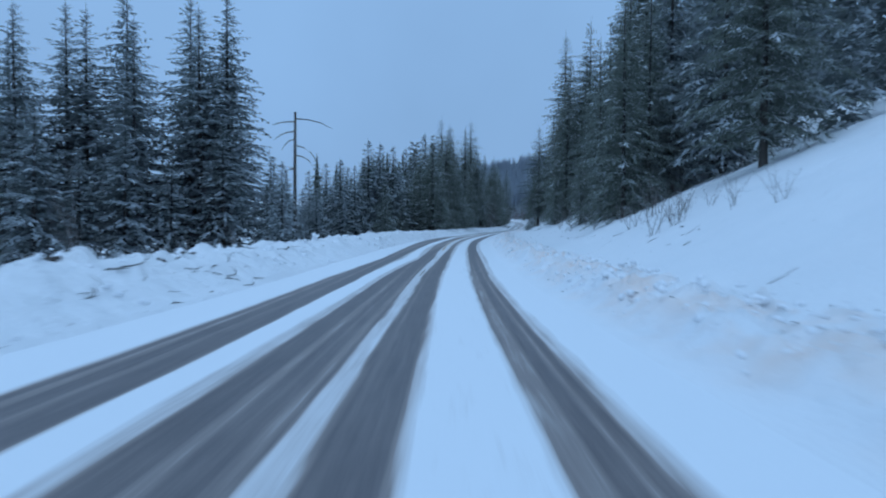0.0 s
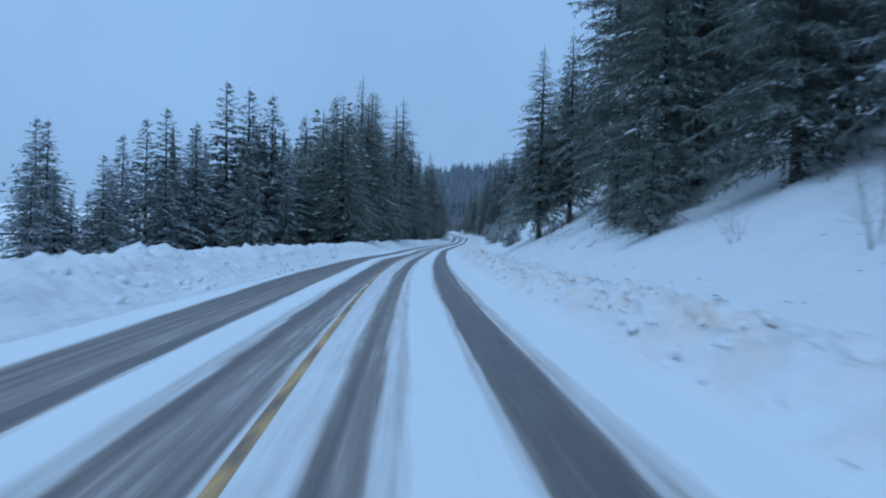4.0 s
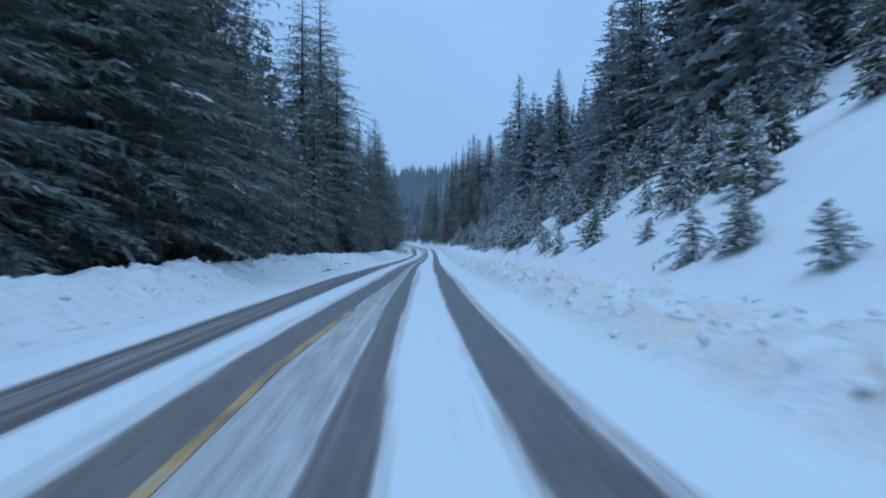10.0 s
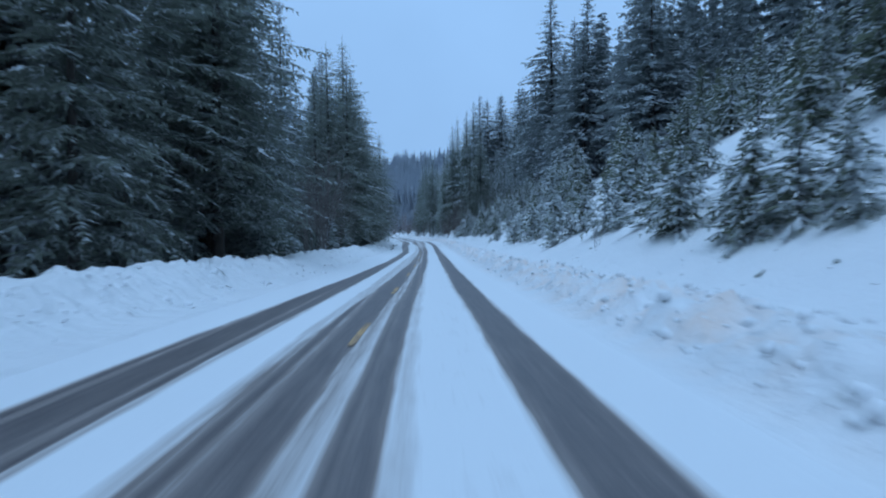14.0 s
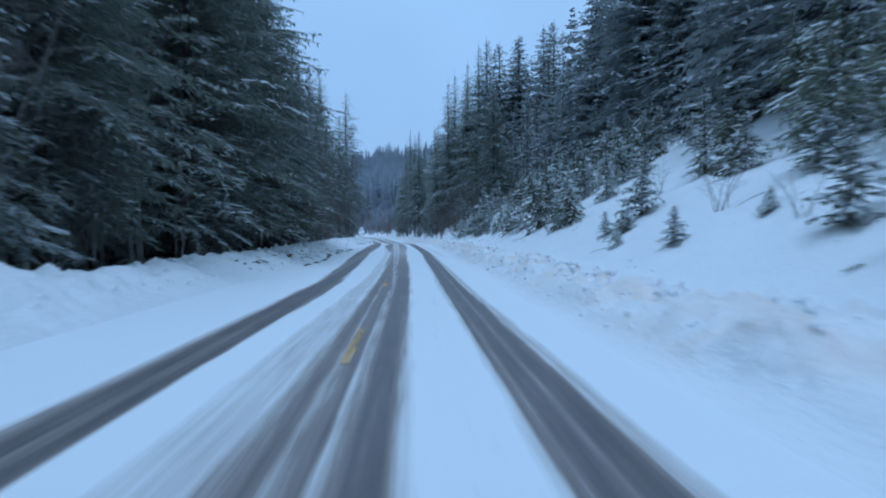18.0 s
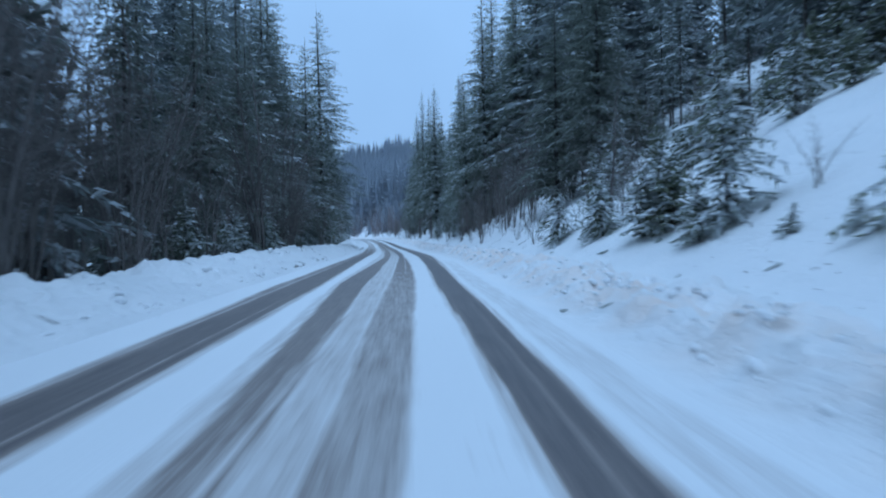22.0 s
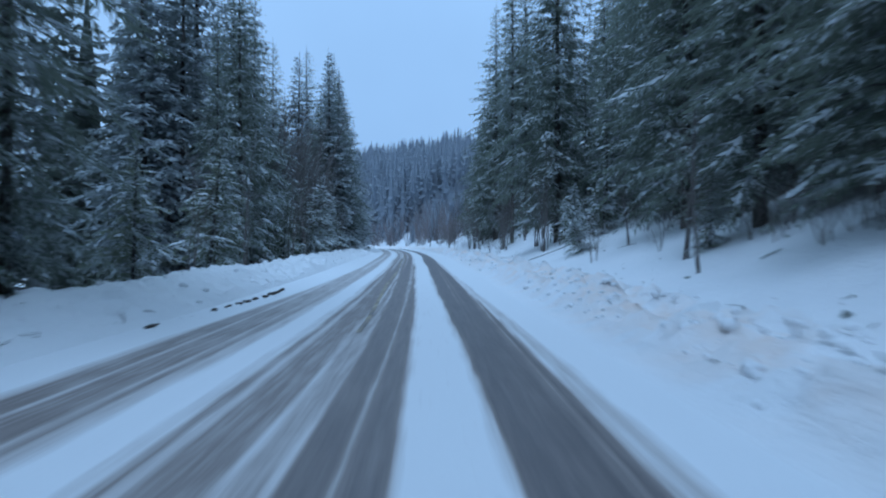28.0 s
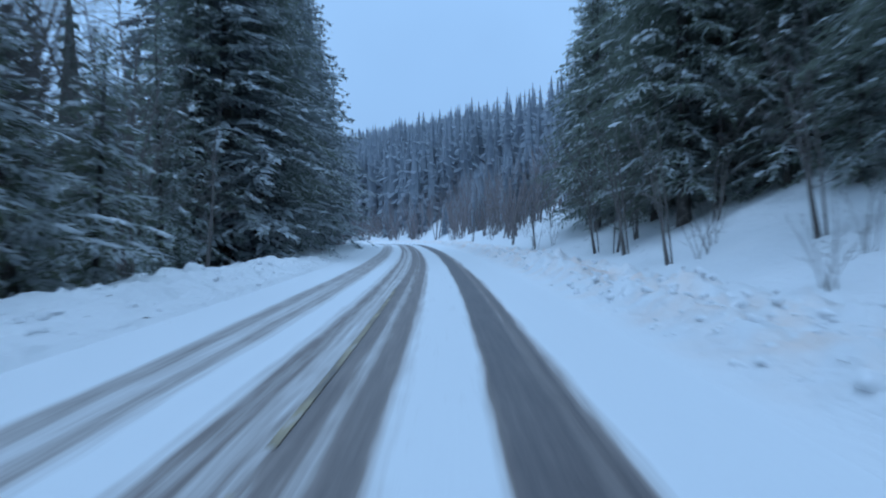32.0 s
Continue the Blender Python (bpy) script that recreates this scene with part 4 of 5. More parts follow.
# snow-laden young firs at the foot of the wood
for s, u, h in ((266, -9.3, 6.5), (261, -9.6, 4), (463, -9.4, 7.5), (467, -9.0, 6.5), (471, -9.6, 8), (474, -9.2, 7), (459, -9.8, 7), (447, -9.2, 5), (340, -9.0, 3.2), (343, -9.3, 2.4), (237, -9.5, 5.0), (233, -9.8, 4.0), (420, -9.2, 5), (428, -9.0, 6), (398, -9.1, 4), (354.5, -8.7, 4.4), (349, -8.9, 3.4), (345.5, -8.6, 2.6)):
    plant(YOUNG, YOUNG_H, 3 if h > 4 else 2, s, u, h, rt.uniform(0, 6.28), sink=0.1)

# saplings on the open slope
SLOPE_FIRST = [(137, 8.7, 1.8), (140, 8.2, 0.9), (140.5, 8.8, 1.2), (146, 8.6, 1.7), (148, 7.6, 1.5), (155, 7.5, 1.9), (177, 9.4, 2.1), (186, 8.3, 1.5), (146, 9.8, 1.8), (154, 8.5, 1.6), (144, 11, 2.1), (142, 13, 1.2), (132, 7.9, 0.7), (126.5, 8.6, 3.1), (125.2, 8.3, 2.5), (125.3, 11.3, 2.7), (127.5, 11.8, 2.2), (130, 8.8, 1.8), (136, 9.3, 2.1), (142, 8.3, 1.6), (153, 7.9, 2.0)]
SLOPE_SECOND = [(198, 10, 1.9), (205, 9.5, 2.4), (196, 10.1, 1.0), (189, 8.4, 0.5), (208, 13, 1.5), (212, 10.5, 2.8), (198, 11.8, 2.2), (196, 12.3, 3.7), (207, 14.4, 2.9), (174, 9, 2.4), (165, 9.1, 1.3), (175, 12.1, 2.0), (179, 8.1, 1.6), (186, 8.6, 1.1), (172, 12.6, 2.3), (168, 11.7, 2.6)]
SLOPE_THIRD = [(282, 8.5, 1.3), (280, 8.6, 1.3), (282, 10, 3.1), (276, 7.3, 0.8), (313.9, 8.6, 2.4), (297.8, 8.8, 0.5), (300.3, 8.1, 0.7), (298, 15.2, 2.0), (296, 12.2, 3.8), (271, 7.6, 1.4), (280, 8.9, 1.1), (269, 9.4, 0.9), (265, 9.2, 2.5), (278, 12.8, 2.8), (285, 14, 5.1), (294.1, 9.6, 2.6)]
SLOPE_LAST = [(339, 7.8, 2.6), (333, 7.7, 2.7), (332, 8.2, 2.9), (328.6, 7.7, 2.0), (328.5, 8.5, 5.7), (324.5, 8.1, 0.9), (322.5, 8.4, 0.8), (333.3, 7.9, 4.0), (340.3, 8.0, 4.2), (346, 7.4, 2.9), (349, 10.9, 2.7), (355, 11.7, 2.5), (333, 8.4, 2.0), (318, 9.4, 3.4), (321, 8.8, 2.6), (337, 9.8, 2.2)]
for group in (SLOPE_FIRST, SLOPE_SECOND, SLOPE_THIRD, SLOPE_LAST):
    for s, u, h in group:
        plant(YOUNG, YOUNG_H, (rt.choice((0, 1, 4, 4)) if h < 3.2 else 2), s, u, h * 0.82, rt.uniform(0, 6.28), sink=0.06)
for s, u, h in ((310, 9.0, 4.4), (311.4, 10.7, 4.2), (300.4, 8.9, 4.3), (301.4, 9.9, 4.4), (295.2, 8.8, 2.4), (296.9, 9.8, 3.3)):
    plant(YOUNG, YOUNG_H, 2, s, u, h, rt.uniform(0, 6.28), sink=0.06, wide=1.0)
for k in range(125):
    s = rt.uniform(150, 262) if k % 2 else rt.uniform(118, 345)
    u = 10.5 + 10.5 * rt.random() ** 0.8
    if 128 < s < 164 and u < 17 and k % 4:
        continue
    h = min(5.0, rt.uniform(1.1, 2.4) + (u - 10) * rt.uniform(0.1, 0.45))
    plant(FARYOUNG if u > 12.5 else YOUNG, YOUNG_H, (rt.choice((0, 1, 4)) if h < 3.0 else (2 if h < 5.8 else 3)), s, u, h, rt.uniform(0, 6.28), sink=0.06)
for k in range(34):
    s, u = rt.uniform(206, 258), rt.uniform(13, 30)
    h = rt.uniform(2.5, 6.5)
    plant(FARYOUNG if u > 12.5 else YOUNG, YOUNG_H, (rt.choice((0, 4)) if h < 3.2 else (2 if h < 5.5 else 3)), s, u, h, rt.uniform(0, 6.28), sink=0.06)
for s, u, h in ((303, 12.5, 3.6), (308, 13.8, 4.2), (313, 12.6, 4.8), (318, 13.6, 3.6), (299, 14.2, 3.8), (310, 16, 5), (268, 13, 6), (272, 14.5, 7), (276, 15.5, 6.5), (264, 15, 7), (280, 16.5, 5.5), (271, 12, 4)):
    plant(YOUNG, YOUNG_H, 3 if h > 5 else 2, s, u, h, rt.uniform(0, 6.28), sink=0.08, wide=1.1)
for k in range(30):
    s, h = rt.uniform(333, 374), rt.uniform(1.6, 4.6)
    plant(FARYOUNG, YOUNG_H, rt.choice((0, 4)) if h < 3 else 2, s, rt.uniform(12.5, 21), h, rt.uniform(0, 6.28), sink=0.06)
# a low hem of young firs where the far cut meets the road
for k in range(26):
    s = rt.uniform(205, 262)
    u = rt.uniform(7.9, 10.5)
    h = rt.uniform(1.2, 3.0)
    plant(YOUNG, YOUNG_H, rt.choice((0, 1, 4)), s, u, h, rt.uniform(0, 6.28), sink=0.06)


# woods too far off or too many to count, joined
def low_fir(seed, h, rad):
    V, Fc, I = conifer(seed, h, rad, 0.06, whorl=1.35, per=6, gap=1.5, droop=0.4, twig=0.60, wid=0.42, load=0.12, ragged=0.3, leaf=1.5)
    T = [(f[:3], i) for f, i in zip(Fc, I)] + [((f[0], f[2], f[3]), i) for f, i in zip(Fc, I) if len(f) == 4]
    return np.array([tuple(v) for v in V]), np.array([f for f, i in T]), np.array([i for f, i in T])


def far_fir(seed, h, rad, per=9, tier=0.07):
    """A small far-off fir: tiers of drooping boughs round a slim leader."""
    r = random.Random(seed)
    V, Fc = [], []
    z = 0.06 * h
    while z < h * 0.96:
        f = z / h
        for b in range(per if f < 0.75 else per - 2):
            L = rad * (1 - f) ** 0.72 * r.uniform(0.6, 1.15) + 0.02
            az = b * 6.283 / per + r.uniform(-0.5, 0.5)
            o, sd = Vector((math.cos(az), math.sin(az), 0)), Vector((-math.sin(az), math.cos(az), 0))
            p0 = Vector((0, 0, z + r.uniform(0.0, 0.9) * tier * h * (1 - f)))
            m = p0 + o * L * 0.6 + Vector((0, 0, -0.12 * L))
            w = 0.27 * L * r.uniform(0.7, 1.3) + 0.02
            i = len(V)
            V.extend((p0, m + sd * w - Vector((0, 0, 0.3 * w)), p0 + o * L + Vector((0, 0, -r.uniform(0.25, 0.6) * L)), m - sd * w - Vector((0, 0, 0.3 * w))))
            Fc.append((i, i + 1, i + 2, i + 3))
        z += h * tier * (1 - 0.5 * f)
    # the dense middle of the crown, drawn out to the leader
    i = len(V)
    for b in range(4):
        V.append(Vector((math.cos(1.571 * b), math.sin(1.571 * b), 0)) * (0.42 * rad) + Vector((0, 0, 0.05 * h)))
    for b in range(4):
        V.append(Vector((math.cos(1.571 * b), math.sin(1.571 * b), 0)) * 0.05 + Vector((0, 0, 0.98 * h)))
    Fc.extend((i + b, i + (b + 1) % 4, i + 4 + (b + 1) % 4, i + 4 + b) for b in range(4))
    return np.array([tuple(v) for v in V]), np.array(Fc), np.zeros(len(Fc), int)


LOW = [low_fir(31, 24, 4.0), low_fir(32, 20, 3.6), low_fir(33, 28, 4.3)]
FAR = [far_fir(41, 24, 4.6), far_fir(42, 20, 4.2), far_fir(43, 28, 5.0)]
HILL = [far_fir(44, 24, 5.0, 6, 0.14), far_fir(45, 20, 4.6, 6, 0.14), far_fir(46, 28, 5.4, 6, 0.14)]


def wood(name, label, places, needles, kinds):
    VV, FF, II, off = [], [], [], 0
    for x, y, z, h, rz, k in places:
        V, Fc, I = kinds[k]
        f = h / (24, 20, 28)[k]
        c, sn = math.cos(rz), math.sin(rz)
        W = np.stack([V[:, 0] * c - V[:, 1] * sn, V[:, 0] * sn + V[:, 1] * c, V[:, 2]], 1) * f + (x, y, z - 0.2)
        VV.append(W)
        FF.append(Fc + off)
        II.append(I)
        off += len(V)
    me = mesh_of(name, np.concatenate(VV), np.concatenate(FF), [needles, TUFT], np.concatenate(II))
    return tagged(new(name, me), label, "forest", kind="stuff")


def scatter(n, s0, s1, u0, u1, h0, h1, keep=lambda x, y, s, u: True):
    P = []
    while len(P) < n:
        s, u = rt.uniform(s0, s1), rt.uniform(u0, u1)
        x, y, z = (float(v) for v in ground_z(s, u))
        if keep(x, y, s, u):
            P.append((x, y, z, rt.uniform(h0, h1), rt.uniform(0, 6.28), rt.randrange(3)))
    return P


wood("forest_on_right_slope", "dense dark fir wood climbing the slope", scatter(190, 118, 400, 21, 40, 12, 24, lambda x, y, s, u: not (208 < s < 258 and u < 31 or 362 < s < 412 and u < 29)) + scatter(60, 30, 118, 22, 50, 15, 26), NEEDLES_FROST_HAZE, LOW)
wood("forest_above_slope", "fir wood along the top of the slope", scatter(260, 100, 420, 38, 75, 14, 24), NEEDLES_FROST_HAZE, FAR)
wood("forest_on_left", "dense dark fir wood behind the road bank", scatter(130, 170, 505, -26, -16, 15, 27, lambda x, y, s, u: not (454 < s < 500 or 244 < s < 268 or 408 < s < 440 or clearing(s, u))), NEEDLES, LOW)
wood("forest_deep_left", "fir wood deep behind the road bank", scatter(230, 170, 510, -50, -24, 14, 25, lambda x, y, s, u: not (454 < s < 505 or 250 < s < 285 or 410 < s < 450 or clearing(s, u))), NEEDLES, FAR)
wood("forest_right_far", "dense fir wood behind the road cut", scatter(50, 412, 520, 22, 38, 14, 22), NEEDLES_FROST_HAZE, LOW)
wood("foot_forest", "haze-grey young fir wood at the foot of the hill", scatter(800, 535, 680, 10, 110, 4.5, 9.5, lambda x, y, s, u: y > 538) + scatter(260, 552, 800, -90, -11, 9, 16, lambda x, y, s, u: y > 552) + scatter(90, 512, 556, -60, -12, 10, 19) + scatter(40, 526, 556, 13, 60, 10, 17), NEEDLES_FAR, FAR)


def hill_places(n):
    """Firs over the side of the hill that looks down the road."""
    P = []
    while len(P) < n:
        y = rt.uniform(600, 930)
        x = 10 + rt.uniform(-1, 1) * (95 + 0.19 * (y - 600))
        k = int(np.argmin((LINE[:, 0] - x) ** 2 + (LINE[:, 1] - y) ** 2))
        u = (x - LINE[k, 0]) * TAN[k, 1] - (y - LINE[k, 1]) * TAN[k, 0]
        if u < 14:
            continue
        z = float(ground_z(SK[k], u)[2])
        P.append((x, y, z, rt.uniform(12, 23), rt.uniform(0, 6.28), rt.randrange(3)))
    return P


wood("hill_forest", "haze-grey fir wood covering the far hill", hill_places(4600), NEEDLES_FAR, HILL)


# ---- bare shrubs and alders ----
def stem_mesh(r, h, lean, az, thick, twigs, mat):
    """One stem with its side branches and fine twigs, in one mesh."""
    V, Fc = [], []

    def add(pts, radii, sides):
        v, f = stick(pts, radii, sides)
        o = len(V)
        V.extend(v)
        Fc.extend([tuple(q + o for q in g) for g in f])

    out = Vector((math.cos(az), math.sin(az), 0))
    pts = [out * (h * lean * t * (0.6 + 0.6 * t)) + Vector((r.uniform(-1, 1), r.uniform(-1, 1), 0)) * (0.018 * h * (t > 0)) + Vector((0, 0, h * t - 0.15)) for t in (0, 0.25, 0.5, 0.75, 1.0)]
    add(pts, [thick, thick * 0.85, thick * 0.65, thick * 0.42, thick * 0.12], 5)
    for k in range(twigs):
        t = r.uniform(0.25, 0.97)
        q = min(3, int(t * 4))
        p0 = pts[q].lerp(pts[q + 1], t * 4 - q)
        a2 = r.uniform(0, 6.28)
        L = h * r.uniform(0.16, 0.46) * (1.15 - t)
        d = (Vector((math.cos(a2), math.sin(a2), r.uniform(0.1, 1.0)))).normalized()
        p1, p2 = p0 + d * L * 0.5 + Vector((0, 0, 0.05 * L)), p0 + d * L + Vector((0, 0, r.uniform(-0.10, 0.14) * L))
        add([p0, p1, p2], [thick * 0.28, thick * 0.2, thick * 0.06], 3)
        for m in range(3):
            d2 = (d + Vector((r.uniform(-.8, .8), r.uniform(-.8, .8), r.uniform(-.2, .6)))).normalized()
            b0 = p0.lerp(p2, r.uniform(0.3, 0.9))
            add([b0, b0 + d2 * L * r.uniform(0.25, 0.5)], [thick * 0.12, thick * 0.04], 3)
    return mesh_of("stem", V, Fc, mat)


def bare_bush(seed, h, stems, lean, thick, twigs, name, label, mat):
    r = random.Random(seed)
    root = tagged(new(name), label, "shrub" if h < 5 else "tree", group="bare roadside bushes")
    for k in range(stems):
        me = stem_mesh(r, h * r.uniform(0.65, 1.05), lean * r.uniform(0.2, 1.3), r.uniform(0, 6.28), thick * r.uniform(0.7, 1.1), twigs, mat)
        st = part("stem", me, root)
        st.location = (r.uniform(-.1, .1) * stems * 0.4, r.uniform(-.1, .1) * stems * 0.4, 0)
    return root


BUSH = [bare_bush(51, 2.2, 6, 0.5, 0.014, 11, "bare_shrub", "leafless grey-brown shrub growing out of the snow", TWIG),
        bare_bush(52, 3.2, 4, 0.35, 0.018, 13, "bare_shrub", "leafless grey-brown shrub growing out of the snow", TWIG),
        bare_bush(53, 6.5, 3, 0.18, 0.042, 18, "bare_alder", "leafless slender alder with pale grey stems", TWIG),
        bare_bush(54, 11.0, 4, 0.22, 0.085, 22, "bare_alder", "leafless tall alder with many fine branches", TWIG)]
BUSH_H = [2.2, 3.2, 6.5, 11.0]
# way from and to, offset from and to, number, kinds
BUSHES_RIGHT = [(338, 376, 8.6, 13.5, 24, (0, 0, 1, 1, 2)),
    (332, 372, 13, 20, 22, (0, 1, 1, 2)),
    (372, 402, 7.2, 10.5, 26, (0, 1, 2)),
    (366, 402, 9.5, 16, 30, (1, 2, 2, 3)),
    (404, 450, 7.4, 12, 22, (0, 0, 1, 2)),
    (456, 480, 6.6, 11, 12, (0, 1, 2)),
    (443, 445, 7.6, 8.0, 3, (2,)),
    (451.5, 452.5, 8.1, 8.8, 3, (2,))]
BUSHES_FAR_RIGHT = [(458, 463, 7.1, 7.5, 5, (2,)),
    (445, 462, 10, 13, 9, (2, 1)),
    (410, 418, 9, 10.5, 8, (0, 1)),
    (346, 362, 6.8, 8.6, 7, (0, 1)),
    (10, 110, 9.5, 12.5, 24, (0, 0, 1)),
    (338, 372, 10, 14, 12, (0, 1)),
    (400, 455, 8.6, 11.5, 18, (0, 1)),
    (480, 545, 6.4, 11, 26, (1, 2, 2, 3)),
    (262, 330, 8, 14, 10, (0, 1)),
    (20, 60, 9.5, 13, 9, (0, 1)),
    (96, 118, 8, 12, 7, (0, 1)),
    (180, 240, 8, 13, 8, (0, 1))]
BUSHES_LEFT = [(320, 342, -13.5, -8.2, 34, (2, 3, 3)),
    (300, 322, -9.6, -8.2, 16, (2, 2, 3)), (340, 372, -10.0, -8.2, 14, (2, 2, 3)),
    (361, 363, -8.3, -7.7, 5, (2,)),
    (356, 460, -9.2, -8.0, 16, (2,)),
    (321, 345, -9.2, -7.4, 14, (0, 1)),
    (252, 316, -10.2, -8.6, 14, (2, 3)),
    (250, 264, -11, -9.2, 6, (3,)),
    (461, 492, -15, -9.6, 15, (3, 3, 2)),
    (480, 560, -10.5, -8.0, 16, (2, 3)),
    (20, 60, -26, -14, 10, (1, 2))]
for s0, s1, u0, u1, n, kinds in BUSHES_RIGHT + BUSHES_FAR_RIGHT + BUSHES_LEFT:
    for k in range(n):
        q = rt.choice(kinds)
        plant(BUSH, BUSH_H, q, rt.uniform(s0, s1), rt.uniform(u0, u1), BUSH_H[q] * rt.uniform(0.6, 1.15), rt.uniform(0, 6.28), sink=0.05)


# tall alders standing over the snow-laden young firs
for k in range(13):
    plant(BUSH, BUSH_H, 3, rt.uniform(457, 476), rt.uniform(-15.5, -10.5), rt.uniform(12, 16), rt.uniform(0, 6.28), sink=0.05)


# alder thicket at the foot of the hill
def thicket(n):
    VV, FF, off = [], [], 0
    for k in range(n):
        s, u = rt.uniform(520, 640), rt.choice((rt.uniform(7, 34), rt.uniform(7, 24), rt.uniform(-16, -8)))
        x, y, z = (float(v) for v in ground_z(s, u))
        h = rt.uniform(3, 9)
        for m in range(7):
            az, ln = rt.uniform(0, 6.28), rt.uniform(0.1, 0.4)
            a = Vector((x + rt.uniform(-.4, .4), y + rt.uniform(-.4, .4), z - 0.1))
            b = a + Vector((math.cos(az) * ln * h, math.sin(az) * ln * h, h * rt.uniform(0.6, 1)))
            v, f = stick([a, a.lerp(b, 0.5) + Vector((0, 0, 0.06 * h)), b], [0.06, 0.045, 0.02], 3)
            VV.extend(v)
            FF.extend([tuple(q + off for q in g) for g in f])
            off += len(v)
    return tagged(new("alder_thicket", mesh_of("alder_thicket", VV, FF, PALE_TWIG)), "grey-brown leafless alder thicket at the foot of the hill", "thicket", kind="stuff")


thicket(520)

# ---- dead snag ----
snag = tagged(new("dead_tree"), "tall bare dead tree trunk with a few broken limbs", "tree")
sx, sy, sz = (float(v) for v in ground_z(70.1, -23.3 + 3.9))
V, Fc = tube([(0, 0, -0.5), (0.03, 0, 4), (0.0, 0.03, 9), (0.05, 0, 13.7 - sz)], [0.27, 0.22, 0.18, 0.13], 10)
part("trunk", mesh_of("trunk", V, Fc, GREYWOOD, soft=True), snag)
for az, z, L, rise in ((0.1, 13.3, 4.2, -0.22), (3.3, 13.0, 2.6, -0.15), (0.3, 10.6, 2.6, -0.65), (3.0, 11.2, 1.6, -0.6), (0.0, 9.6, 2.2, -0.5), (3.4, 8.2, 1.2, -0.3), (3.2, 12.0, 2.4, -0.35)):
    top = 13.4 - sz
    zz = z / 13.7 * top
    P = [(math.cos(az) * L * t, math.sin(az) * L * t, zz + L * rise * t * t * (1 if t < .8 else 1.2)) for t in (0, 0.35, 0.7, 1.0)]
    V, Fc = stick([Vector(q) for q in P], [0.075, 0.06, 0.045, 0.02], 6)
    part("limb", mesh_of("limb", V, Fc, GREYWOOD), snag)
snag.matrix_basis = pose(sx, sy, sz)


# ---- small things on the snow ----
def lump_mesh(seed, name, mat, flat=0.7, level=2):
    r = random.Random(seed)
    bm = bmesh.new()
    bmesh.ops.create_icosphere(bm, subdivisions=level, radius=1.0)
    off = Vector((r.uniform(0, 50), r.uniform(0, 50), r.uniform(0, 50)))
    for v in bm.verts:
        k = 0.72 + 0.55 * noise.noise(v.co * 1.1 + off) + 0.25 * noise.noise(v.co * 2.7 + off)
        v.co = Vector((v.co.x * k, v.co.y * k * 0.85, v.co.z * k * flat))
    me = bpy.data.meshes.new(name)
    bm.to_mesh(me)
    bm.free()
    me.materials.append(mat)
    for p in me.polygons:
        p.use_smooth = True
    return me


CLODS = [lump_mesh(60 + k, "snow_clod", SNOW, 0.65 + 0.1 * (k % 3)) for k in range(5)]
for k in range(290):
    if k >= 170:
        s = rt.uniform(-14, 500)
        u, size = -float(np.interp(s, BANK_S, BANK_U)) - rt.uniform(1.4, 2.4), rt.uniform(0.06, 0.20)
        if k > 260:
            s, size = rt.uniform(-12, 45), rt.uniform(0.16, 0.30)
            u = -float(np.interp(s, BANK_S, BANK_U)) - rt.uniform(1.6, 2.5)
    elif k % 5 < 2:
        s, u, size = rt.uniform(-14, 500), rt.gauss(4.4, 0.6), rt.uniform(0.05, 0.14)
    elif k % 5 < 4:
        s = rt.uniform(-14, 500)
        u, size = -float(np.interp(s, BANK_S, BANK_U)) - rt.uniform(-0.5, 0.6), rt.uniform(0.05, 0.12)
    else:
        s = rt.uniform(-14, 500)
        u, size = -float(np.interp(s, BANK_S, BANK_U)) - rt.uniform(1.6, 2.6), rt.uniform(0.10, 0.28)
    x, y, z = (float(v) for v in ground_z(s, u))
    ob = tagged(new("snow_clod", CLODS[k % 5]), "lump of ploughed snow lying on the roadside bank", "snow lump", group="ploughed snow lumps")
    ob.matrix_basis = Matrix.LocRotScale((x, y, z + size * 0.05), Euler((0, 0, rt.uniform(0, 6.28))), (size, size, size))


def rubble(name, label, n, place, proud=0.15):
    """Many small snow lumps too many to count, in one mesh."""
    src = []
    for me in CLODS_LOW:
        v = np.empty(len(me.vertices) * 3, np.float32)
        me.vertices.foreach_get("co", v)
        src.append((v.reshape(-1, 3), np.array([tuple(p.vertices) for p in me.polygons])))
    S, U, Z = place(n)
    x, y, z = ground_z(S, U)
    VV, FF, off = [], [], 0
    for k in range(n):
        v, f = src[k % len(src)]
        a = rt.uniform(0, 6.28)
        c, sn = math.cos(a), math.sin(a)
        W = np.stack([v[:, 0] * c - v[:, 1] * sn, v[:, 0] * sn + v[:, 1] * c, v[:, 2]], 1) * Z[k] + (x[k], y[k], z[k] + proud * Z[k])
        VV.append(W)
        FF.append(f + off)
        off += len(v)
    me = mesh_of(name, np.concatenate(VV), np.concatenate(FF), SNOW, soft=True)
    uv_of(me, np.zeros((len(me.vertices), 2)))
    return tagged(new(name, me), label, "snow", kind="stuff")


CLODS_LOW = [lump_mesh(70 + k, "snow_lump", SNOW, 0.7, 1) for k in range(6)]
RR = np.random.RandomState(5)


def right_band(n):
    S = RR.uniform(-16, 500, n * 4)
    U = RR.normal(4.3, 0.65, n * 4)
    ok = (fbm(S * 0.25 + 2, U * 0.8) > 0.42) & (U > 2.9)
    S, U = S[ok][:n], U[ok][:n]
    return S, U, 0.035 + 0.13 * RR.rand(len(S)) ** 2.2


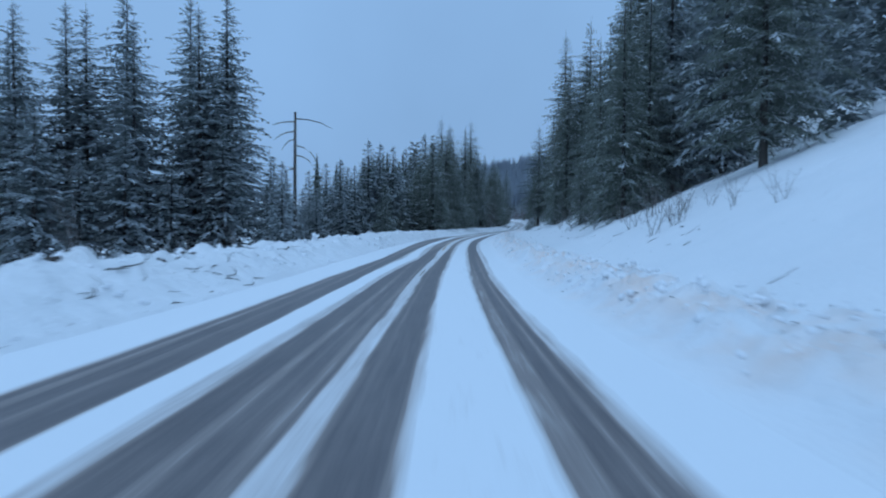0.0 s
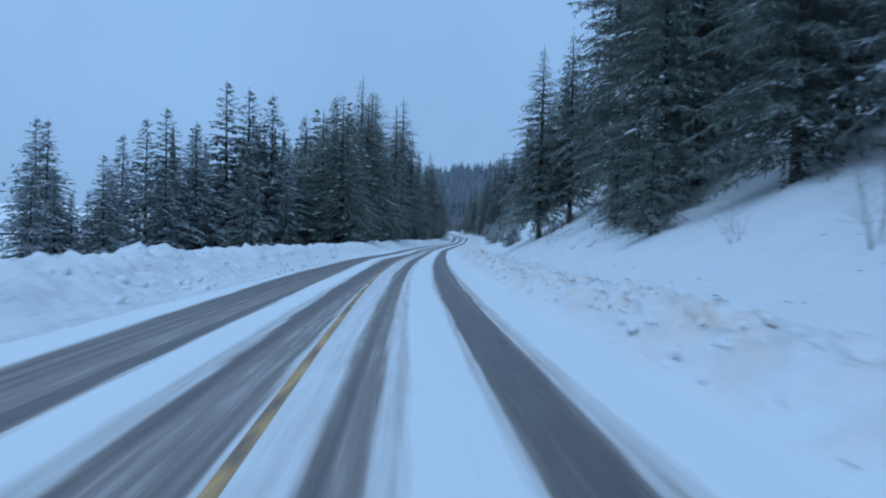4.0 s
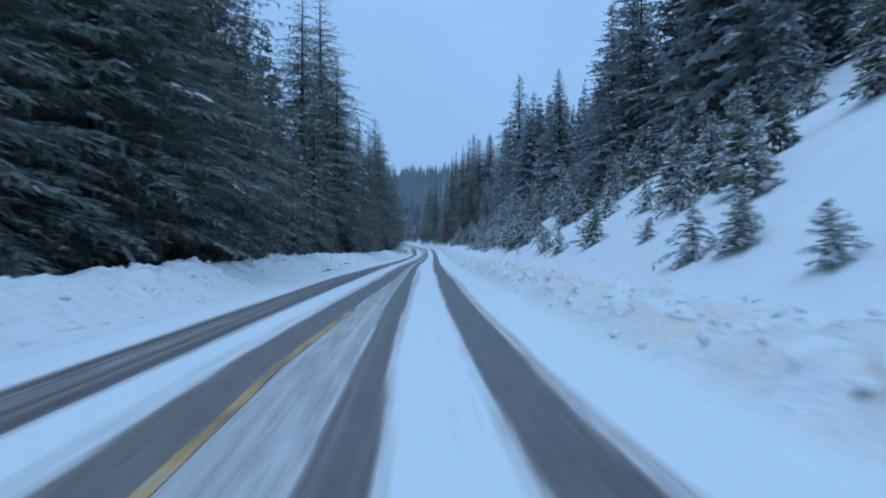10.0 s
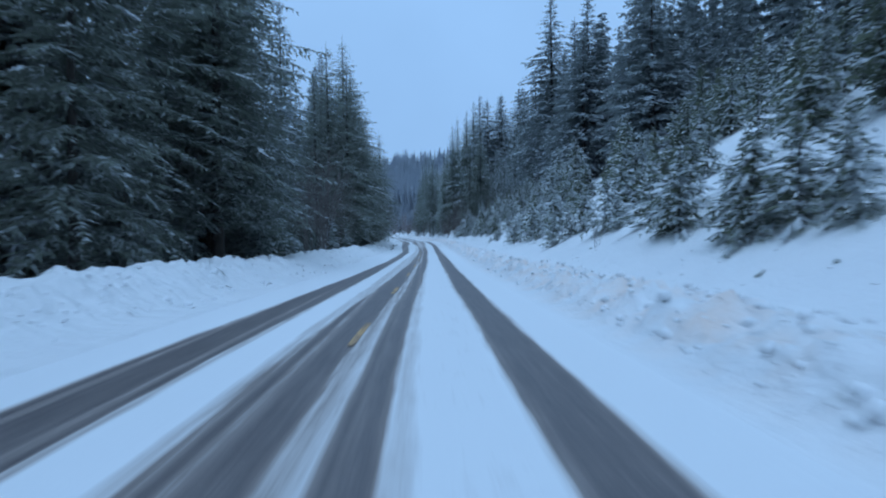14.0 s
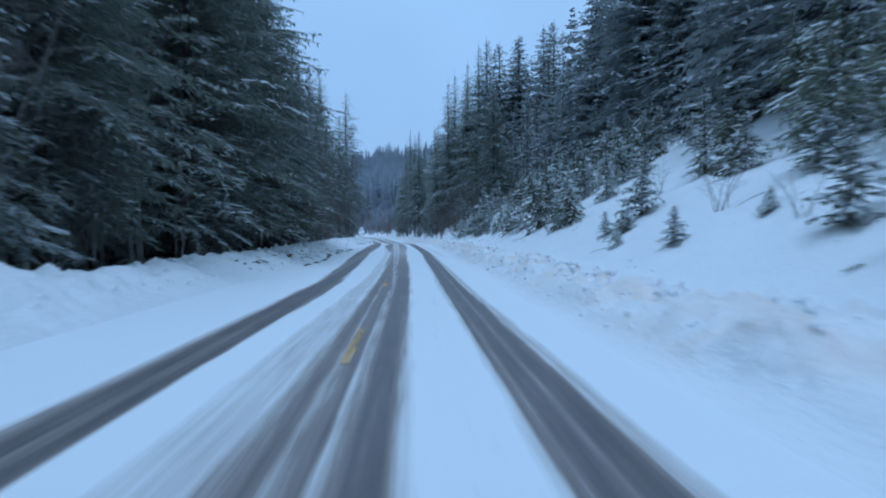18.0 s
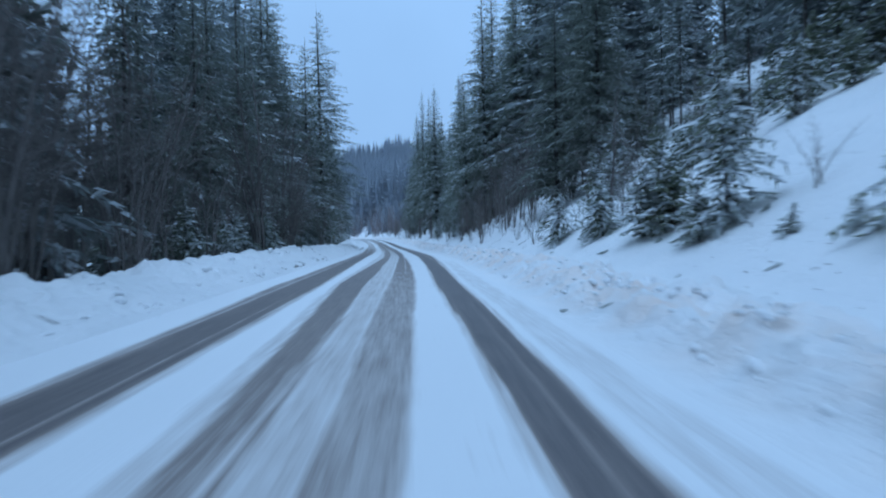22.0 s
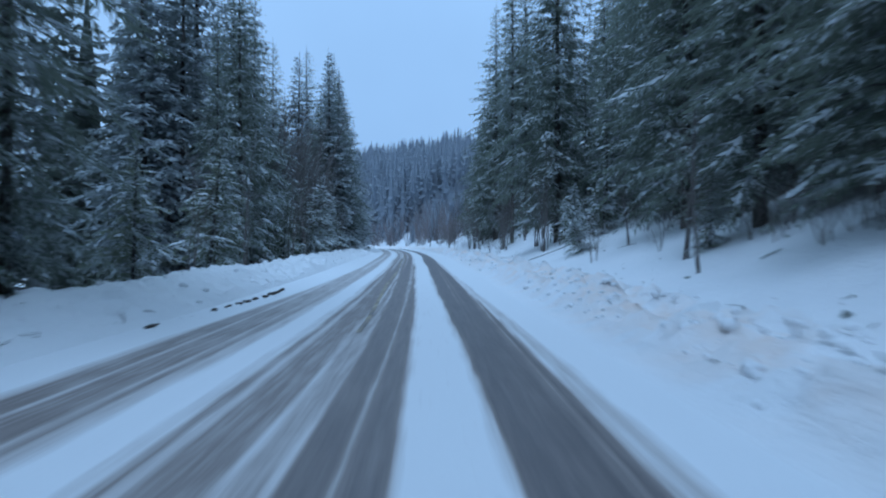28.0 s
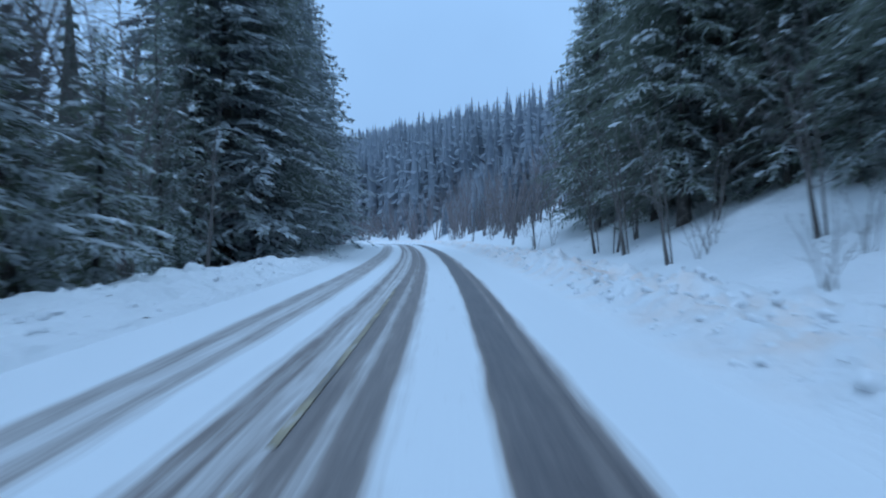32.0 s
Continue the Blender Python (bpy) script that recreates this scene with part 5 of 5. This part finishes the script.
def left_band(n):
    S = RR.uniform(-16, 500, n * 4)
    V = np.interp(S, BANK_S, BANK_U) + RR.uniform(-0.4, 2.4, n * 4)
    ok = fbm(S * 0.3 + 8, V * 0.7) > 0.47
    S, V = S[ok][:n], V[ok][:n]
    return S, -V, 0.04 + 0.15 * RR.rand(len(S)) ** 2.4


def shoulder_band(n):
    S = RR.uniform(-16, 500, n * 4)
    U = RR.normal(3.6, 0.38, n * 4)
    ok = (fbm(S * 0.3 + 12, U * 0.6) > 0.47) & (U > 2.9)
    S, U = S[ok][:n], U[ok][:n]
    return S, U, 0.025 + 0.085 * RR.rand(len(S)) ** 2.0


def litter(n):
    """Chips of bark and needles strewn on the snow in loose drifts."""
    VV, FF = [], []
    S = RR.uniform(-14, 500, n * 6)
    side = RR.rand(n * 6) < 0.68
    U = np.where(side, RR.normal(5.8, 2.1, n * 6), -np.interp(S, BANK_S, BANK_U) - RR.uniform(-0.6, 2.2, n * 6))
    ok = (fbm(S * 0.12 + 44, U * 0.4) > 0.52) & ((U < -4) | (U > 2.8))
    S, U = S[ok][:n], U[ok][:n]
    x, y, z = ground_z(S, U)
    for k in range(len(S)):
        a, L, w = RR.uniform(0, 6.28), 0.015 + 0.06 * RR.rand() ** 2.2, RR.uniform(0.25, 0.6)
        d, e = np.array((math.cos(a), math.sin(a), RR.uniform(-.2, .3))) * L, np.array((-math.sin(a), math.cos(a), 0)) * L * w
        c = np.array((x[k], y[k], z[k] + 0.012))
        up = np.array((0, 0, 0.3 * L))
        o = len(VV)
        VV.extend((c - d, c + e, c + d * 1.1, c - e, c + up))
        FF.extend(((o, o + 1, o + 4), (o + 1, o + 2, o + 4), (o + 2, o + 3, o + 4), (o + 3, o, o + 4)))
    return tagged(new("forest_litter", mesh_of("forest_litter", VV, FF, BARK)), "dark chips of bark and needles strewn on the snow", "litter", kind="stuff")


def soil(n):
    """Crumbs of dark frozen soil that the plough has left in broken lines along the bank."""
    src = []
    for me in CLODS_LOW:
        v = np.empty(len(me.vertices) * 3, np.float32)
        me.vertices.foreach_get("co", v)
        src.append((v.reshape(-1, 3), np.array([tuple(p.vertices) for p in me.polygons])))
    VV, FF, off = [], [], 0
    for s0, u0, s1, u1 in ((-2.6, -7.5, -0.2, -7.4), (2.7, -6.9, 6, -6.6), (11, -6.3, 14, -6.2), (275, -6.1, 280.5, -5.8), (281, -4.6, 290, -4.4), (290, -4.4, 297, -4.9), (297, -4.9, 303, -4.9), (303, -4.9, 308, -4.9), (308, -4.7, 315, -4.7), (285, -6.0, 290, -5.7), (178, -5.8, 189, -5.9), (193, -6.5, 200, -6.2), (408, -4.7, 418, -4.2), (416, -4.2, 421, -4.4), (340, -5.2, 346, -5.1)):
        for k in range(n):
            w = rt.random()
            if vnoise(np.array(w * 9 + s0), np.array(u0)) < 0.42:
                continue
            sw, uw = s0 + (s1 - s0) * w, u0 + (u1 - u0) * w + rt.gauss(0, 0.05)
            x, y, z = (float(c) for c in ground_z(sw, uw))
            z = max(z, float(at_line(sw, uw)[2]) + 0.03) if uw > -5.0 else z
            v, f = src[k % len(src)]
            q = rt.uniform(0.02, 0.08)
            VV.append(v * (q * 1.3, q * 2.4, q) + (x, y, z + 0.2 * q))
            FF.append(f + off)
            off += len(v)
    return tagged(new("soil_crumbs", mesh_of("soil_crumbs", np.concatenate(VV), np.concatenate(FF), BARK, soft=True)), "dark crumbs of frozen soil in the ploughed snow bank", "soil", kind="stuff")


soil(46)
litter(2600)
rubble("snow_rubble_shoulder", "small broken snow crumbs along the road shoulder", 1500, shoulder_band)
rubble("snow_rubble_right", "broken lumps of ploughed snow below the cut slope", 6200, right_band, 0.4)
rubble("snow_rubble_left", "broken lumps of ploughed snow on the road bank", 2000, left_band)


def twig_mesh(seed, L, thick, kinks):
    r = random.Random(seed)
    p, d = Vector((-L / 2, 0, 0)), Vector((1, 0, 0))
    pts = [p.copy()]
    V, Fc = [], []
    for k in range(kinks):
        d = (d + Vector((0, r.uniform(-.35, .35), r.uniform(-.06, .06)))).normalized()
        p = p + d * (L / kinks)
        p.z = max(-0.02, min(0.10 * L, p.z))
        pts.append(p.copy())
    n = len(pts)
    v, f = stick(pts, [thick * (1 - 0.75 * k / (n - 1)) for k in range(n)], 5)
    V.extend(v)
    Fc.extend(f)
    for k in range(3):
        q = r.randrange(1, n - 1)
        e = pts[q] + Vector((r.uniform(0.1, 0.3), r.uniform(-.3, .3), r.uniform(0, .08))) * L * 0.6
        v, f = stick([pts[q], pts[q].lerp(e, 0.5), e], [thick * 0.5, thick * 0.35, thick * 0.12], 4)
        o = len(V)
        V.extend(v)
        Fc.extend([tuple(w + o for w in g) for g in f])
    return mesh_of("fallen_twig", V, Fc, GREYWOOD)


TWIGS = [twig_mesh(81, 0.5, 0.009, 5), twig_mesh(82, 0.9, 0.011, 7), twig_mesh(83, 0.3, 0.014, 4)]
LONG = twig_mesh(84, 4.2, 0.022, 12)


def lay(me, s, u, rz, name="fallen_twig", label="small dark twig lying on the snow", lift=0.02, size=1.0):
    x, y, z = (float(v) for v in ground_z(s, u))
    tilt = math.atan2(float(ground_z(s, u + 0.3)[2]) - z, 0.3)
    ob = tagged(new(name, me), label, "twig", group="fallen twigs")
    ob.matrix_basis = Matrix.Translation((x, y, z + lift)) @ Euler((0, -tilt, 0)).to_matrix().to_4x4() @ Euler((0, 0, rz)).to_matrix().to_4x4() @ Matrix.Diagonal((size, size, size, 1))
    return ob


for k in range(110):
    if k % 3:
        s, u = rt.uniform(-10, 500), rt.uniform(4.2, 10.5)
    else:
        s = rt.uniform(-10, 500)
        u = -float(np.interp(s, BANK_S, BANK_U)) - rt.uniform(-0.4, 2.0)
    lay(TWIGS[k % 3], s, u, rt.uniform(0, 3.14), size=rt.uniform(0.6, 1.3))
for s0, n, u0, u1 in ((2, 16, -0.1, 1.2), (10, 8, 0.6, 1.6), (92, 10, 0.0, 0.9), (226, 8, 0.1, 1.2), (292, 22, 0.0, 1.4), (303, 12, -0.2, 0.6), (356, 10, 0.3, 1.5), (405, 9, 0.2, 1.0)):
    for k in range(n):
        s = s0 + rt.gauss(0, 3.5)
        lay(TWIGS[k % 3], s, -float(np.interp(s, BANK_S, BANK_U)) - rt.uniform(u0, u1), 1.57 + rt.gauss(0, 0.3), size=rt.uniform(0.7, 1.5))
for k in range(46):
    s = rt.uniform(14, 60) if k % 2 else rt.uniform(84, 118)
    lay(TWIGS[k % 3], s, rt.uniform(8.2, 11.5), rt.uniform(0, 3.14), size=rt.uniform(0.9, 2.0))
for s, u, size in ((1, -6.4, 0.9), (5.5, -5.9, 0.7), (9, -6.8, 0.8), (14, -6.2, 0.5), (284, -5.8, 0.9), (290, -5.6, 0.8), (295, -6.1, 1.0), (299, -5.5, 0.6), (304, -5.8, 0.8), (356, -6.4, 0.6)):
    lay(LONG, s, u, 1.57 + rt.gauss(0, 0.08), "fallen_branch", "thin dark branch half sunk in the snow bank", 0.03, size)
lay(LONG, 438.6, 7.6, -0.35, "fallen_branch", "long thin bare branch lying on the snowy slope", 0.06, 1.25)
lay(LONG, 300.5, 8.2, 2.6, "fallen_branch", "long thin bare branch lying on the snowy slope", 0.05, 0.7)
lay(LONG, 200, 8.6, 2.9, "fallen_branch", "long thin bare branch lying on the snowy slope", 0.05, 0.6)
lay(LONG, 371, 7.4, 2.2, "fallen_branch", "long thin bare branch lying on the snowy slope", 0.05, 0.4)


# fir boughs torn off and dropped on the snow
def bough(seed, L):
    r = random.Random(seed)
    V, Fc = [], []
    for k in range(26):
        t = k / 26
        for sg in (1, -1):
            a = Vector((L * t, 0, 0.03))
            b = a + Vector((0.14 * L, sg * L * 0.28 * (1.1 - t), r.uniform(-0.02, 0.05)))
            sd = Vector((0.03 * L, -sg * 0.015 * L, 0.015))
            i = len(V)
            m = a.lerp(b, 0.5)
            V.extend((tuple(a), tuple(m + sd), tuple(b), tuple(m - sd)))
            Fc.append((i, i + 1, i + 2, i + 3))
    return mesh_of("fir_bough", V, Fc, NEEDLES)


BOUGHS = [bough(91, 0.7), bough(92, 1.0)]
for s, u in ((322, 2.75), (320.8, 3.1), (323, 5.6), (329, 4.6), (416, 7.2), (408, 7.2), (407, 6.5), (421, 4.3), (414, 8.8), (415, 9.4), (12, 8.4), (15, 8.8), (41, 8.6), (94, 7.6), (121, 8.9), (168, 7.7), (226, 8.1), (259, 7.9), (309, 7.2), (312, 7.7), (318, 7.9), (320.5, 8.6), (323, 7.2), (325, 8.1), (327.5, 9.0), (330, 8.2), (333, 7.6), (316, 6.4), (319, 5.9), (326, 6.3), (334, 6.6), (341, 7.8), (343, 6.5), (352, 7.4), (358, 6.9), (364, 7.7), (198, 8.2), (203, 7.9), (209, 8.5), (256, 7.4), (262, 7.7), (331, 7.4), (369, 6.6), (303, -5.4), (305, -5.3), (309, -5.6), (276, -5.5), (280, -5.7), (37, 8.8), (205, 7.2), (345, 7.0)):
    lay(BOUGHS[rt.randrange(2)], s, u, rt.uniform(0, 3.14), "fir_bough", "dark torn fir bough lying on the snow", 0.02, rt.uniform(0.25, 0.55))["category"] = "bough"

# snow stake on the left bank
stake = tagged(new("snow_stake"), "thin pale marker stake standing in the snow bank", "stake")
x, y, z = (float(v) for v in ground_z(384, -6.6))
V, Fc = tube([(0, 0, -0.3), (0, 0, 0.5), (0.02, 0, 1.0)], [0.022, 0.02, 0.018], 8)
part("pole", mesh_of("pole", V, Fc, GREYWOOD, soft=True), stake)
V, Fc = tube([(0.02, 0, 0.82), (0.02, 0, 0.95)], [0.026, 0.026], 8)
part("band", mesh_of("band", V, Fc, YELLOW), stake)
stake.matrix_basis = pose(x, y, z)
